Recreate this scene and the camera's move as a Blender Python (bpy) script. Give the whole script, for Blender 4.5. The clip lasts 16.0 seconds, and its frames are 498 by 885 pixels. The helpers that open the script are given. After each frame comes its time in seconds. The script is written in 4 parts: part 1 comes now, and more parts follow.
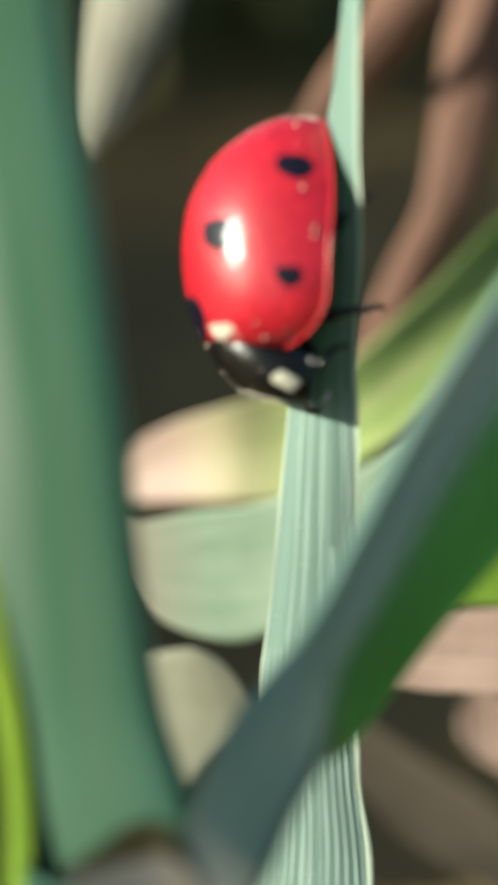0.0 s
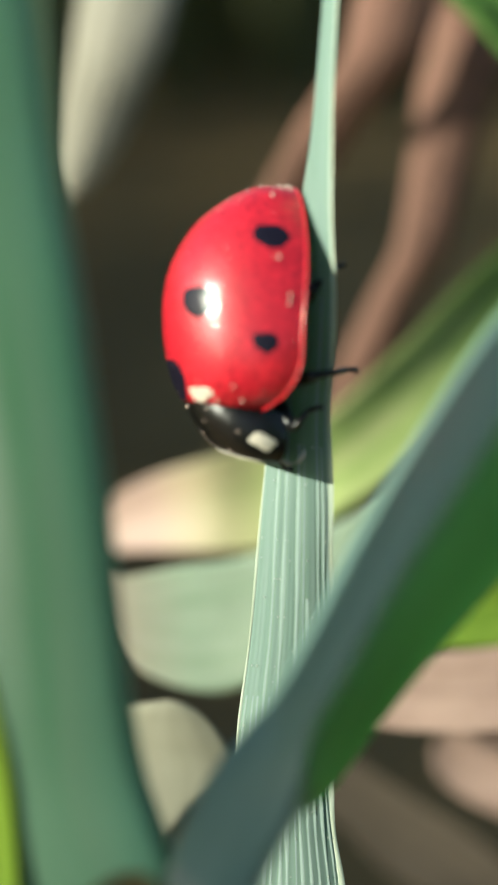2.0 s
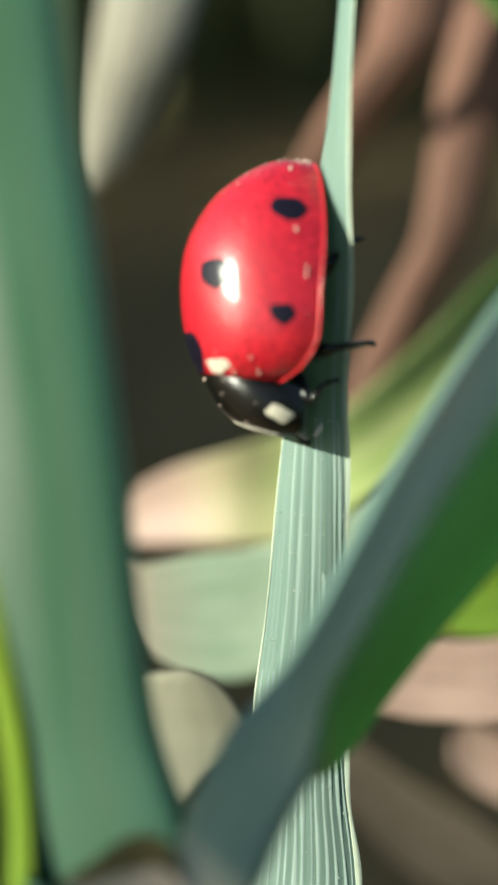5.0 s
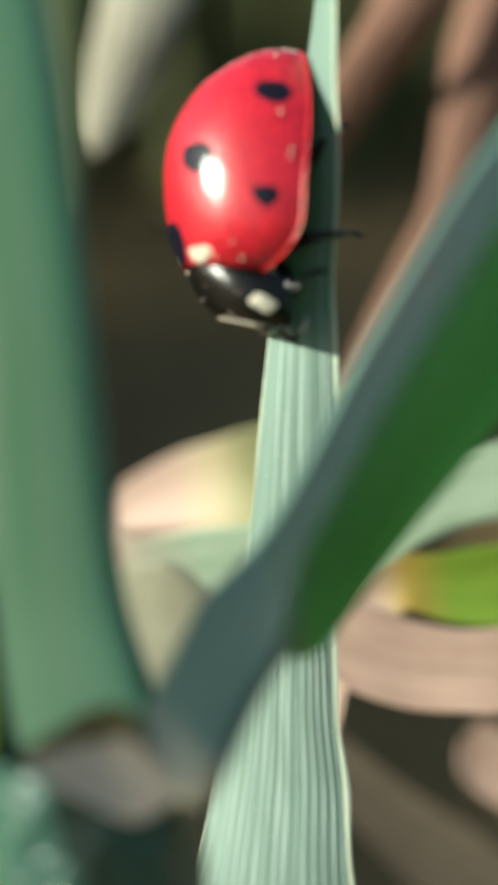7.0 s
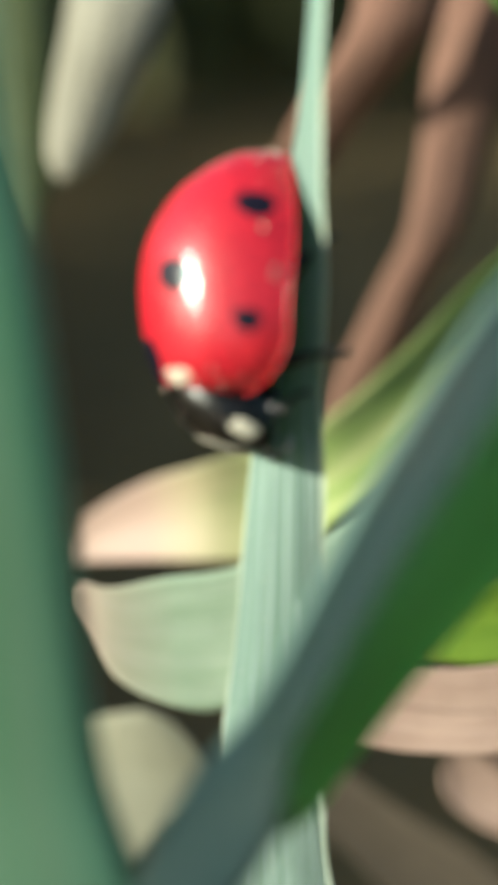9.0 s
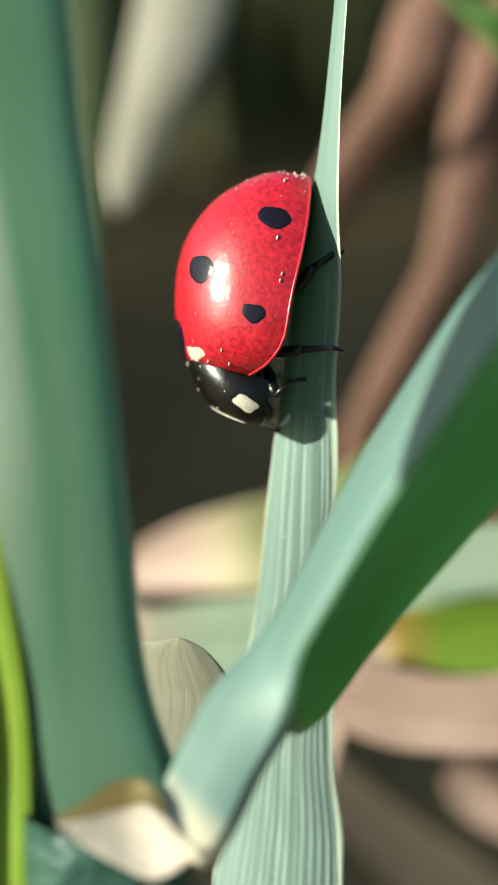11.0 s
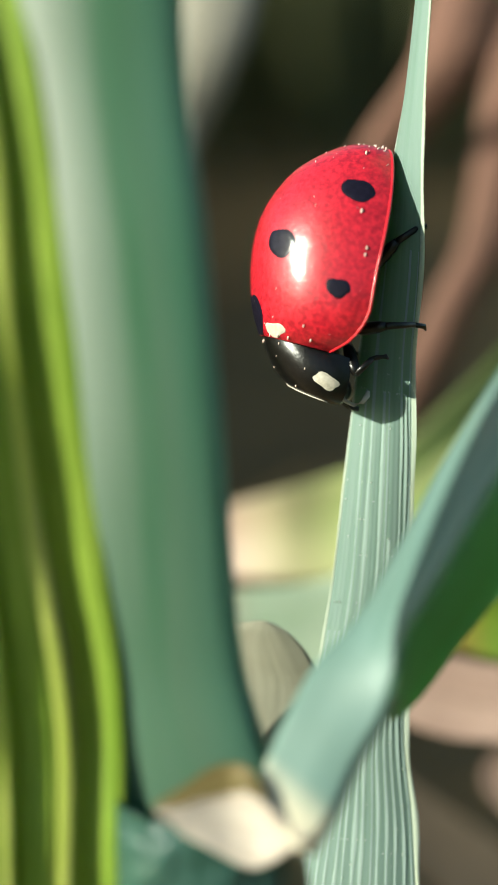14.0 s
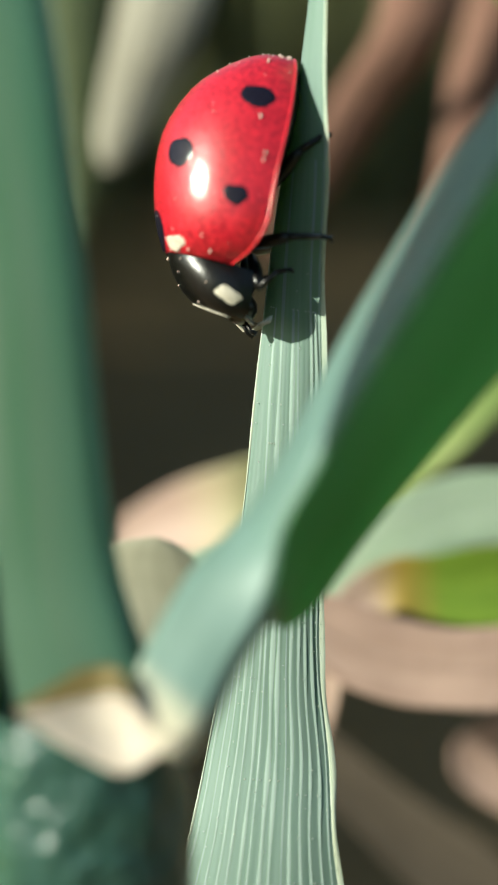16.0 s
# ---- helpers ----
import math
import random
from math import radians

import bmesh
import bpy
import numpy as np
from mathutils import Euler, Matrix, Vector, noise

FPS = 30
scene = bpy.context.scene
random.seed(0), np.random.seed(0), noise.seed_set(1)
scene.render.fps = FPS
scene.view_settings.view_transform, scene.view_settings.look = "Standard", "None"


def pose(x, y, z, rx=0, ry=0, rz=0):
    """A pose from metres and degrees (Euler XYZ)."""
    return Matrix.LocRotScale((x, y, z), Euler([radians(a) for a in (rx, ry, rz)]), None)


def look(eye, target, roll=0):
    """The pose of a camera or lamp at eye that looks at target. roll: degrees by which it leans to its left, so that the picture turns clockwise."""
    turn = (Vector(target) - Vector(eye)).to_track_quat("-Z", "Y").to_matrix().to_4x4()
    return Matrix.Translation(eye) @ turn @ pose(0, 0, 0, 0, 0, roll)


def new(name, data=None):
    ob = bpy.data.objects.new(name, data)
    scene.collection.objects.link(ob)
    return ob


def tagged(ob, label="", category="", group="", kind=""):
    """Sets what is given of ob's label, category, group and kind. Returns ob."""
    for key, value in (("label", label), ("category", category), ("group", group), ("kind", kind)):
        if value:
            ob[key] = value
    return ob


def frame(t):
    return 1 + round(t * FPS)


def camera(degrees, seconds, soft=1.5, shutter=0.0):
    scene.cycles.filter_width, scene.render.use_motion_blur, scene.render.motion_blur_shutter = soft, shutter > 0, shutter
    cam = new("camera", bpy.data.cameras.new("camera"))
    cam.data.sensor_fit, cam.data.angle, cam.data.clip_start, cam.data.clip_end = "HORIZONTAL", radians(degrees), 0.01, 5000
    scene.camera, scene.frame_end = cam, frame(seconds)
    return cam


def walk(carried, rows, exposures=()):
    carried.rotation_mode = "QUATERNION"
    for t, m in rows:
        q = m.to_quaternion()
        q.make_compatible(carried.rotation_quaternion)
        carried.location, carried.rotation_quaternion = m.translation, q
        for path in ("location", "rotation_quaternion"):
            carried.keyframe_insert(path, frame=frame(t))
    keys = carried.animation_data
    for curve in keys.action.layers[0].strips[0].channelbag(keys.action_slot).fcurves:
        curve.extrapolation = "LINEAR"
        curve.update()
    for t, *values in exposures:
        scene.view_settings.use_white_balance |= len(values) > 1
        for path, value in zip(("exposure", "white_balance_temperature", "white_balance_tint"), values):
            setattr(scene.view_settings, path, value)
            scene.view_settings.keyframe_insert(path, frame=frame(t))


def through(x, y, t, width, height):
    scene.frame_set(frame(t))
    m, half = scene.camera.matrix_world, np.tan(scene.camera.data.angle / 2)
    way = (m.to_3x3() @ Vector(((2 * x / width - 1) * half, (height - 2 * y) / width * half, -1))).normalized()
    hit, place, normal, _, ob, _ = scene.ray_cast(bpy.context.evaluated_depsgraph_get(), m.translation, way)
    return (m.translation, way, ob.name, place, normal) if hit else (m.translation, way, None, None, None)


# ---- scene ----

# All lengths below are in millimetres about the beetle; BASE lifts them over the soil.
MM, BASE = 0.001, 50.0


def at(x, y, z):
    return Vector((x * MM, y * MM, (z + BASE) * MM))


# ---- camera ----
def view(x, y, z, yaw, pitch, roll):
    a, b = radians(yaw), radians(pitch)
    eye = at(x, y, z)
    return look(eye, eye + Vector((-math.sin(a) * math.cos(b), math.cos(a) * math.cos(b), math.sin(b))), roll)


PATH = [
    (0.0, -1.39, -41.86, 12.52, -0.65, -21.93, -0.24),
    (0.5, -1.58, -42.45, 13.49, -0.80, -21.20, -0.03),
    (1.0, -2.24, -42.50, 15.00, -1.64, -21.71, 0.44),
    (1.5, -2.29, -43.25, 13.97, -0.88, -20.68, 0.29),
    (2.0, -1.26, -42.89, 14.57, -1.23, -21.95, -0.01),
    (2.5, -0.44, -42.56, 15.08, 0.05, -22.52, -0.58),
    (3.0, -0.05, -42.83, 15.09, -0.35, -22.42, 0.06),
    (3.5, -0.17, -43.01, 14.76, -0.51, -22.27, 0.38),
    (4.0, -0.03, -43.28, 14.59, 0.00, -21.83, -0.24),
    (4.2, -1.10, -43.50, 14.18, -0.25, -21.16, -0.19),
    (6.3, -0.45, -43.53, 12.56, -0.19, -21.23, 0.21),
    (6.5, 0.81, -44.11, 10.48, 0.61, -19.19, -0.10),
    (7.0, 0.37, -43.79, 7.90, 0.99, -17.96, -0.27),
    (7.5, 1.97, -43.06, 4.10, 1.57, -16.68, -0.59),
    (8.0, 1.63, -41.38, 7.22, 1.84, -18.13, -1.76),
    (8.5, -0.69, -38.57, 11.68, 0.77, -20.87, -0.57),
    (8.7, -0.51, -38.75, 12.20, -0.34, -21.64, -0.25),
    (10.8, 1.85, -47.84, 13.25, 2.40, -19.50, 0.30),
    (11.0, 0.47, -47.84, 13.21, 1.32, -19.52, 0.36),
    (11.5, 1.26, -47.81, 9.40, 1.44, -17.63, 0.17),
    (12.0, 0.04, -47.29, 9.27, 1.43, -17.78, -0.02),
    (12.5, 2.52, -47.58, 8.73, 1.90, -17.37, -0.46),
    (13.0, -0.98, -47.46, 8.96, 0.94, -17.70, 0.33),
    (13.5, -2.50, -47.18, 10.59, 0.30, -18.53, 0.55),
    (14.0, -3.22, -46.89, 12.21, -0.51, -19.52, 1.13),
    (14.5, -3.73, -46.84, 11.20, -1.05, -19.26, 1.61),
    (15.0, -2.49, -46.31, 12.19, -0.36, -19.89, 1.28),
    (15.5, -0.81, -46.50, 10.83, 0.78, -18.66, 0.51),
    (16.0, 1.34, -46.50, 7.27, 1.89, -16.64, -0.02),
]
cam = camera(16.0, 16.0)
cam.data.dof.use_dof = True
cam.data.dof.focus_distance = 0.0490
cam.data.dof.aperture_fstop = 48.0
walk(cam, [(t, view(*row)) for t, *row in PATH], [(t, e, 6700, -4) for t, e in ((0.0, 0.79), (4.2, 0.79), (7.0, 0.80), (8.1, 0.89), (8.7, 0.84), (10.8, 0.82), (12.0, 0.78), (14.5, 0.77), (15.5, 0.68), (16.0, 0.70))])

# ---- light ----
SUN = Vector((-0.80, -0.39, 0.43)).normalized()
world = bpy.data.worlds.new("sky")
scene.world = world
world.use_nodes = True
wn = world.node_tree.nodes
sky = wn.new("ShaderNodeTexSky")
sky.sky_type, sky.sun_disc = "NISHITA", False
sky.sun_elevation = math.asin(SUN.z)
sky.sun_rotation = math.atan2(SUN.x, SUN.y)
world.node_tree.links.new(sky.outputs[0], wn["Background"].inputs[0])
wn["Background"].inputs[1].default_value = 0.092
lamp = bpy.data.lights.new("sun", "SUN")
lamp.energy, lamp.angle, lamp.color = 5.0, radians(0.53), (1.0, 0.95, 0.87)
sun = new("sun", lamp)
sun.matrix_world = look(SUN, (0, 0, 0))


# ---- materials ----
class Mat:
    """A small builder for node materials."""

    def __init__(self, name):
        self.m = bpy.data.materials.new(name)
        self.m.use_nodes = True
        self.t = self.m.node_tree
        self.p = self.t.nodes["Principled BSDF"]
        self.co = self.node("ShaderNodeTexCoord").outputs["Object"]

    def node(self, kind, **inputs):
        n = self.t.nodes.new(kind)
        for k, v in inputs.items():
            self.put(n.inputs[k.replace("_", " ")], v)
        return n

    def put(self, socket, v):
        if isinstance(v, bpy.types.NodeSocket):
            self.t.links.new(v, socket)
        else:
            socket.default_value = v

    def noise(self, per_mm, detail=4.0, rough=0.55, co=None):
        n = self.node("ShaderNodeTexNoise", Scale=per_mm * 1000, Detail=detail, Roughness=rough)
        self.put(n.inputs["Vector"], co or self.co)
        return n.outputs[0]

    def uv(self, sx, sy):
        """Strip coordinates: x across the strip in widths, y along it in mm."""
        m = self.node("ShaderNodeMapping")
        m.inputs["Scale"].default_value = (sx, sy, 1)
        self.put(m.inputs["Vector"], self.node("ShaderNodeUVMap").outputs[0])
        return m.outputs[0]

    def grain(self, sx, sy, detail=3.0):
        n = self.node("ShaderNodeTexNoise", Scale=1.0, Detail=detail)
        self.put(n.inputs["Vector"], self.uv(sx, sy))
        return n.outputs[0]

    def ramp(self, fac, stops):
        r = self.node("ShaderNodeValToRGB")
        e = r.color_ramp.elements
        while len(e) < len(stops):
            e.new(0.5)
        for el, (pos, col) in zip(e, stops):
            el.position, el.color = pos, (*col, 1)
        self.put(r.inputs[0], fac)
        return r.outputs[0]

    def mix(self, fac, a, b, blend="MIX"):
        n = self.node("ShaderNodeMix")
        n.data_type, n.blend_type = "RGBA", blend
        self.put(n.inputs[0], fac)
        for sock, v in ((n.inputs[6], a), (n.inputs[7], b)):
            self.put(sock, (*v, 1) if isinstance(v, tuple) else v)
        return n.outputs[2]

    def bump(self, height, mm, strength=1.0):
        n = self.node("ShaderNodeBump", Strength=strength, Distance=mm * MM, Height=height)
        self.put(self.p.inputs["Normal"], n.outputs[0])

    def set(self, **inputs):
        for k, v in inputs.items():
            k = k.replace("_", " ")
            self.put(self.p.inputs[k], (*v, 1) if isinstance(v, tuple) and len(v) == 3 else v)
        return self


def leaf_mat(name, dark, light, tip=None, rough=0.5, through=0.25, stripes=14.0, streak=0.35, bump=0.02, blotch=None, gloss=0.5, inner=None):
    """A living or dry grass leaf: lengthwise veins, mottling, some light through it."""
    k = Mat(name)
    vein = k.grain(stripes, 0.12)
    fine = k.grain(stripes * 5, 0.6)
    mott = k.noise(0.35, 5)
    col = k.mix(k.ramp(vein, [(0.32, (0, 0, 0)), (0.68, (1, 1, 1))]), dark, light)
    col = k.mix(k.ramp(fine, [(0.35, (0, 0, 0)), (0.7, (streak,) * 3)]), col, tuple(min(1, c * 1.35) for c in light))
    col = k.mix(k.ramp(mott, [(0.4, (0, 0, 0)), (0.75, (0.45,) * 3)]), col, blotch or tuple(c * 0.75 for c in dark))
    if tip:
        grad = k.node("ShaderNodeSeparateXYZ", Vector=k.node("ShaderNodeUVMap").outputs[0]).outputs[1]
        for colour, start, end in tip:
            r = k.node("ShaderNodeMapRange", Value=grad)
            r.inputs[1].default_value, r.inputs[2].default_value = start, end
            r.clamp = True
            col = k.mix(r.outputs[0], col, colour)
    k.set(Base_Color=col, Roughness=rough, Specular_IOR_Level=gloss)
    if through:
        tr = k.node("ShaderNodeBsdfTranslucent", Color=(*inner, 1) if inner else col)
        ms = k.node("ShaderNodeMixShader", Fac=through)
        k.t.links.new(k.p.outputs[0], ms.inputs[1])
        k.t.links.new(tr.outputs[0], ms.inputs[2])
        k.t.links.new(ms.outputs[0], k.t.nodes["Material Output"].inputs[0])
    both = k.node("ShaderNodeMath")
    both.operation = "ADD"
    k.put(both.inputs[0], vein)
    k.put(both.inputs[1], fine)
    k.bump(both.outputs[0], bump)
    return k.m


M_BLADE = leaf_mat("glaucous_blade", (0.225, 0.335, 0.29), (0.29, 0.395, 0.36), rough=0.5, through=0.40, stripes=11, streak=0.14, bump=0.002, blotch=(0.27, 0.39, 0.335), inner=(0.19, 0.36, 0.03), gloss=0.15)
M_VEIN = leaf_mat("pale_vein", (0.27, 0.375, 0.325), (0.335, 0.425, 0.38), rough=0.5, through=0.1, stripes=2, bump=0.004, blotch=(0.275, 0.355, 0.32), gloss=0.25)
M_EDGE = leaf_mat("white_margin", (0.40, 0.49, 0.38), (0.55, 0.61, 0.51), rough=0.4, through=0.2, stripes=2, bump=0.004, blotch=(0.5, 0.5, 0.3))


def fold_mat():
    """The folded front leaf: a pale waxy half, the shaded half past the fold coloured deep green, cream at its base."""
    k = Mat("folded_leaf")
    uv = k.node("ShaderNodeSeparateXYZ", Vector=k.node("ShaderNodeUVMap").outputs[0])

    def step(value, lo, hi):
        r = k.node("ShaderNodeMapRange", Value=value)
        r.interpolation_type = "SMOOTHSTEP"
        r.inputs[1].default_value, r.inputs[2].default_value = lo, hi
        return r.outputs[0]

    def times(a, b):
        m = k.node("ShaderNodeMath")
        m.operation = "MULTIPLY"
        k.put(m.inputs[0], a)
        k.put(m.inputs[1], b)
        return m.outputs[0]

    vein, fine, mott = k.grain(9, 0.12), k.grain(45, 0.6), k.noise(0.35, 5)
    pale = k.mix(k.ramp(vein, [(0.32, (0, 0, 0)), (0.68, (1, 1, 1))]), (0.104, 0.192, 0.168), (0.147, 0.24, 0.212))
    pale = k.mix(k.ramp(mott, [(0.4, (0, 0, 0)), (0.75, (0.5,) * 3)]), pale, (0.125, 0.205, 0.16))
    # The tone of the half in shade is put into this green.
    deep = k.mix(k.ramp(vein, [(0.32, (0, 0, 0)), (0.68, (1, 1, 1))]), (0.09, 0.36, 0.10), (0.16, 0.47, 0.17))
    # Painted lighter towards the crease, where more light comes through.
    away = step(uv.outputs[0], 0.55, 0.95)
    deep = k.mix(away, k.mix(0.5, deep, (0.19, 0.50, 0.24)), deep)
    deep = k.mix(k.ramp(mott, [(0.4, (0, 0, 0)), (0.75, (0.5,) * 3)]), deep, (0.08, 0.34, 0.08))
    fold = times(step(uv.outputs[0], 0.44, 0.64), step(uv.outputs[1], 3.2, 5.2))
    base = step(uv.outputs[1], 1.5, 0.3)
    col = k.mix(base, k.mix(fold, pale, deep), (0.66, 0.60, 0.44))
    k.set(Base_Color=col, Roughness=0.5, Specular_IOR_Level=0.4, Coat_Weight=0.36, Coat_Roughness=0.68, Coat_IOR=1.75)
    # Transmitted colour is raised further up the leaf, a painted glow.
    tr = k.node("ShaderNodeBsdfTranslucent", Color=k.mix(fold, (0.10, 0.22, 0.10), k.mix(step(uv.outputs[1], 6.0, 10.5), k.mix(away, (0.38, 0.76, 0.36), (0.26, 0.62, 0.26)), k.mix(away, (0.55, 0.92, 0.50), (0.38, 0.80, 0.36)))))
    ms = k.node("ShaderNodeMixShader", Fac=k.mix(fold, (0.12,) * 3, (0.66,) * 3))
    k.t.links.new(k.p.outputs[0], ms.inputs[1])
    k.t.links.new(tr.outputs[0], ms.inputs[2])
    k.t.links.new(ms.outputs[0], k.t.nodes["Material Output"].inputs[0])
    k.bump(fine, 0.015)
    return k.m


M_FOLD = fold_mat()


def stem_mat():
    """A green stalk with fine lengthwise lines, a painted sun streak and a painted sky sheen on one edge."""
    k = Mat("waxy_stem")
    uv = k.node("ShaderNodeSeparateXYZ", Vector=k.node("ShaderNodeUVMap").outputs[0])
    vein, fine, mott = k.grain(13, 0.04), k.grain(60, 0.2), k.noise(0.3, 5)
    col = k.mix(k.ramp(vein, [(0.41, (0, 0, 0)), (0.59, (1, 1, 1))]), (0.034, 0.13, 0.056), (0.078, 0.175, 0.108))
    col = k.mix(k.ramp(fine, [(0.4, (0, 0, 0)), (0.7, (0.35,) * 3)]), col, (0.115, 0.215, 0.16))
    col = k.mix(k.ramp(mott, [(0.4, (0, 0, 0)), (0.75, (0.4,) * 3)]), col, (0.045, 0.16, 0.07))
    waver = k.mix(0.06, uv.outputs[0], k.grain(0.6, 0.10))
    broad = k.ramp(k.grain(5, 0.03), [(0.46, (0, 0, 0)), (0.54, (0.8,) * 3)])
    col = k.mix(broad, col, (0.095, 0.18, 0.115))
    # Bluish skylight painted along the right-hand edge.
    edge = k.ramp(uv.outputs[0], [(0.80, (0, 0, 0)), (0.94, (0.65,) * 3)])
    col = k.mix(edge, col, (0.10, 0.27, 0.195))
    # Sun's sheen on the waxy stalk, painted as one pale streak.
    sun_sheen = k.ramp(waver, [(0.54, (0, 0, 0)), (0.585, (0.85,) * 3), (0.65, (0.72,) * 3), (0.74, (0, 0, 0))])
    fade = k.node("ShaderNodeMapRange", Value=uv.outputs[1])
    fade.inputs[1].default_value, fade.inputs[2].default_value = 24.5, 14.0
    col = k.mix(k.mix(fade.outputs[0], (0.0, 0.0, 0.0), sun_sheen), col, (0.39, 0.43, 0.37))
    k.set(Base_Color=col, Roughness=0.42, Specular_IOR_Level=0.35, Coat_Weight=0.4, Coat_Roughness=0.55, Coat_IOR=1.9)
    tr = k.node("ShaderNodeBsdfTranslucent", Color=(0.20, 0.52, 0.38, 1))
    ms = k.node("ShaderNodeMixShader", Fac=0.24)
    k.t.links.new(k.p.outputs[0], ms.inputs[1])
    k.t.links.new(tr.outputs[0], ms.inputs[2])
    k.t.links.new(ms.outputs[0], k.t.nodes["Material Output"].inputs[0])
    k.bump(fine, 0.02)
    return k.m


M_STEM = stem_mat()
# Brownish stem base together with the collar's shade, as one colour.
M_BASE_SHADE = leaf_mat("brown_base_shade", (0.10, 0.07, 0.02), (0.20, 0.15, 0.05), rough=0.6, through=0.2, stripes=5, blotch=(0.14, 0.12, 0.035))


def sheath_mat():
    """A lumpy leaf sheath with a wet-looking skin; the shade it stands in is part of its dark colour."""
    k = Mat("blue_green_sheath")
    vein, lumps, big = k.grain(14, 0.1), k.noise(0.9, 3, 0.5), k.noise(0.3, 3)
    col = k.mix(k.ramp(vein, [(0.35, (0, 0, 0)), (0.65, (1, 1, 1))]), (0.014, 0.055, 0.042), (0.034, 0.09, 0.074))
    col = k.mix(k.ramp(big, [(0.45, (0, 0, 0)), (0.7, (0.6,) * 3)]), col, (0.05, 0.115, 0.07))
    k.set(Base_Color=col, Roughness=0.4, Specular_IOR_Level=0.3, Coat_Weight=1.0, Coat_Roughness=0.27, Coat_IOR=1.5)
    k.bump(lumps, 0.5)
    k.put(k.p.inputs["Coat Normal"], k.p.inputs["Normal"].links[0].from_socket)
    return k.m


M_LOWER = sheath_mat()
M_MEMBRANE = leaf_mat("cream_membrane", (0.60, 0.49, 0.41), (0.78, 0.70, 0.61), rough=0.42, through=0.3, stripes=5, bump=0.05, blotch=(0.74, 0.62, 0.50))
M_DRYPALE = leaf_mat("pale_dry_leaf", (0.24, 0.22, 0.165), (0.36, 0.335, 0.27), rough=0.8, through=0.15, stripes=8)
M_DRYGREY = leaf_mat("grey_dry_leaf", (0.30, 0.29, 0.21), (0.35, 0.335, 0.25), rough=0.75, through=0.2, stripes=4, streak=0.15)
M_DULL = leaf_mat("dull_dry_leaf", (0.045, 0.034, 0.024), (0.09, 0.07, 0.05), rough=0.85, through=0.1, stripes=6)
M_BROWN = leaf_mat("brown_dry_leaf", (0.125, 0.062, 0.044), (0.29, 0.15, 0.108), rough=0.85, through=0.15, stripes=3, blotch=(0.08, 0.045, 0.03))
M_PINK = leaf_mat("pinkish_dry_leaf", (0.35, 0.225, 0.18), (0.48, 0.335, 0.275), rough=0.8, through=0.15, stripes=7)
M_TURNING = leaf_mat("yellowing_leaf", (0.24, 0.39, 0.08), (0.60, 0.62, 0.29), tip=[((0.50, 0.35, 0.29), 9.5, 3.5), ((0.16, 0.27, 0.06), 14.0, 21.0)], rough=0.6, through=0.3, stripes=4)
M_MINT = leaf_mat("pale_green_leaf", (0.30, 0.41, 0.27), (0.45, 0.54, 0.42), tip=[((0.48, 0.34, 0.28), 4.0, 0.2)], rough=0.55, through=0.2, stripes=8)
M_YG = leaf_mat("bright_green_leaf", (0.13, 0.24, 0.02), (0.26, 0.38, 0.05), tip=[((0.40, 0.29, 0.06), 8.6, 7.2), ((0.54, 0.39, 0.32), 7.1, 5.8)], rough=0.5, through=0.35, stripes=7)
M_GREEN = leaf_mat("fresh_green_leaf", (0.06, 0.16, 0.03), (0.14, 0.28, 0.07), rough=0.5, through=0.3, stripes=7)
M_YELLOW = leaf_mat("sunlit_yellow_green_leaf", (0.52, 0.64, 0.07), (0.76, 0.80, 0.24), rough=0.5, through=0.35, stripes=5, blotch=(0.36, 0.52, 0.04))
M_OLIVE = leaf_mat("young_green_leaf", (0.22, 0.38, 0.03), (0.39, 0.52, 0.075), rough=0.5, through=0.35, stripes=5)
M_FAR = leaf_mat("far_leaf", (0.07, 0.10, 0.04), (0.15, 0.18, 0.085), rough=0.6, through=0.2, stripes=5)
M_CROP = leaf_mat("added_crop_leaf", (0.07, 0.085, 0.035), (0.16, 0.16, 0.075), rough=0.6, through=0.3, stripes=7, inner=(0.22, 0.24, 0.07))

# For the added leaf out of view that shades the front plant.
M_SHADE_LEAF = leaf_mat("shade_leaf_green", (0.06, 0.15, 0.09), (0.13, 0.24, 0.17), rough=0.5, through=0.4, stripes=7, inner=(0.16, 0.42, 0.32))


def soil_mat():
    k = Mat("soil")
    a, b = k.noise(0.12, 8, 0.7), k.noise(1.2, 5)
    col = k.ramp(a, [(0.3, (0.12, 0.075, 0.026)), (0.55, (0.26, 0.17, 0.062)), (0.75, (0.40, 0.27, 0.11))])
    k.set(Base_Color=k.mix(b, col, (0.14, 0.088, 0.034)), Roughness=0.95)
    k.bump(b, 0.5)
    return k.m


def shell_mat(name, base, deep, rough, coat, bump, coat_rough=0.12, coat_ior=1.5, gloss=0.5):
    k = Mat(name)
    mott = k.noise(7.0, 5, 0.7)
    big = k.noise(0.6, 3)
    col = k.mix(k.ramp(mott, [(0.40, (0, 0, 0)), (0.60, (1, 1, 1))]), deep, base)
    col = k.mix(k.ramp(big, [(0.35, (0, 0, 0)), (0.75, (0.4,) * 3)]), col, deep)
    k.set(Base_Color=col, Roughness=rough, Specular_IOR_Level=gloss, Coat_Weight=coat, Coat_Roughness=coat_rough, Coat_IOR=coat_ior)
    k.bump(k.mix(0.6, mott, k.noise(2.6, 4, 0.6)), bump * 1.6)
    k.put(k.p.inputs["Coat Normal"], k.p.inputs["Normal"].links[0].from_socket)
    return k.m


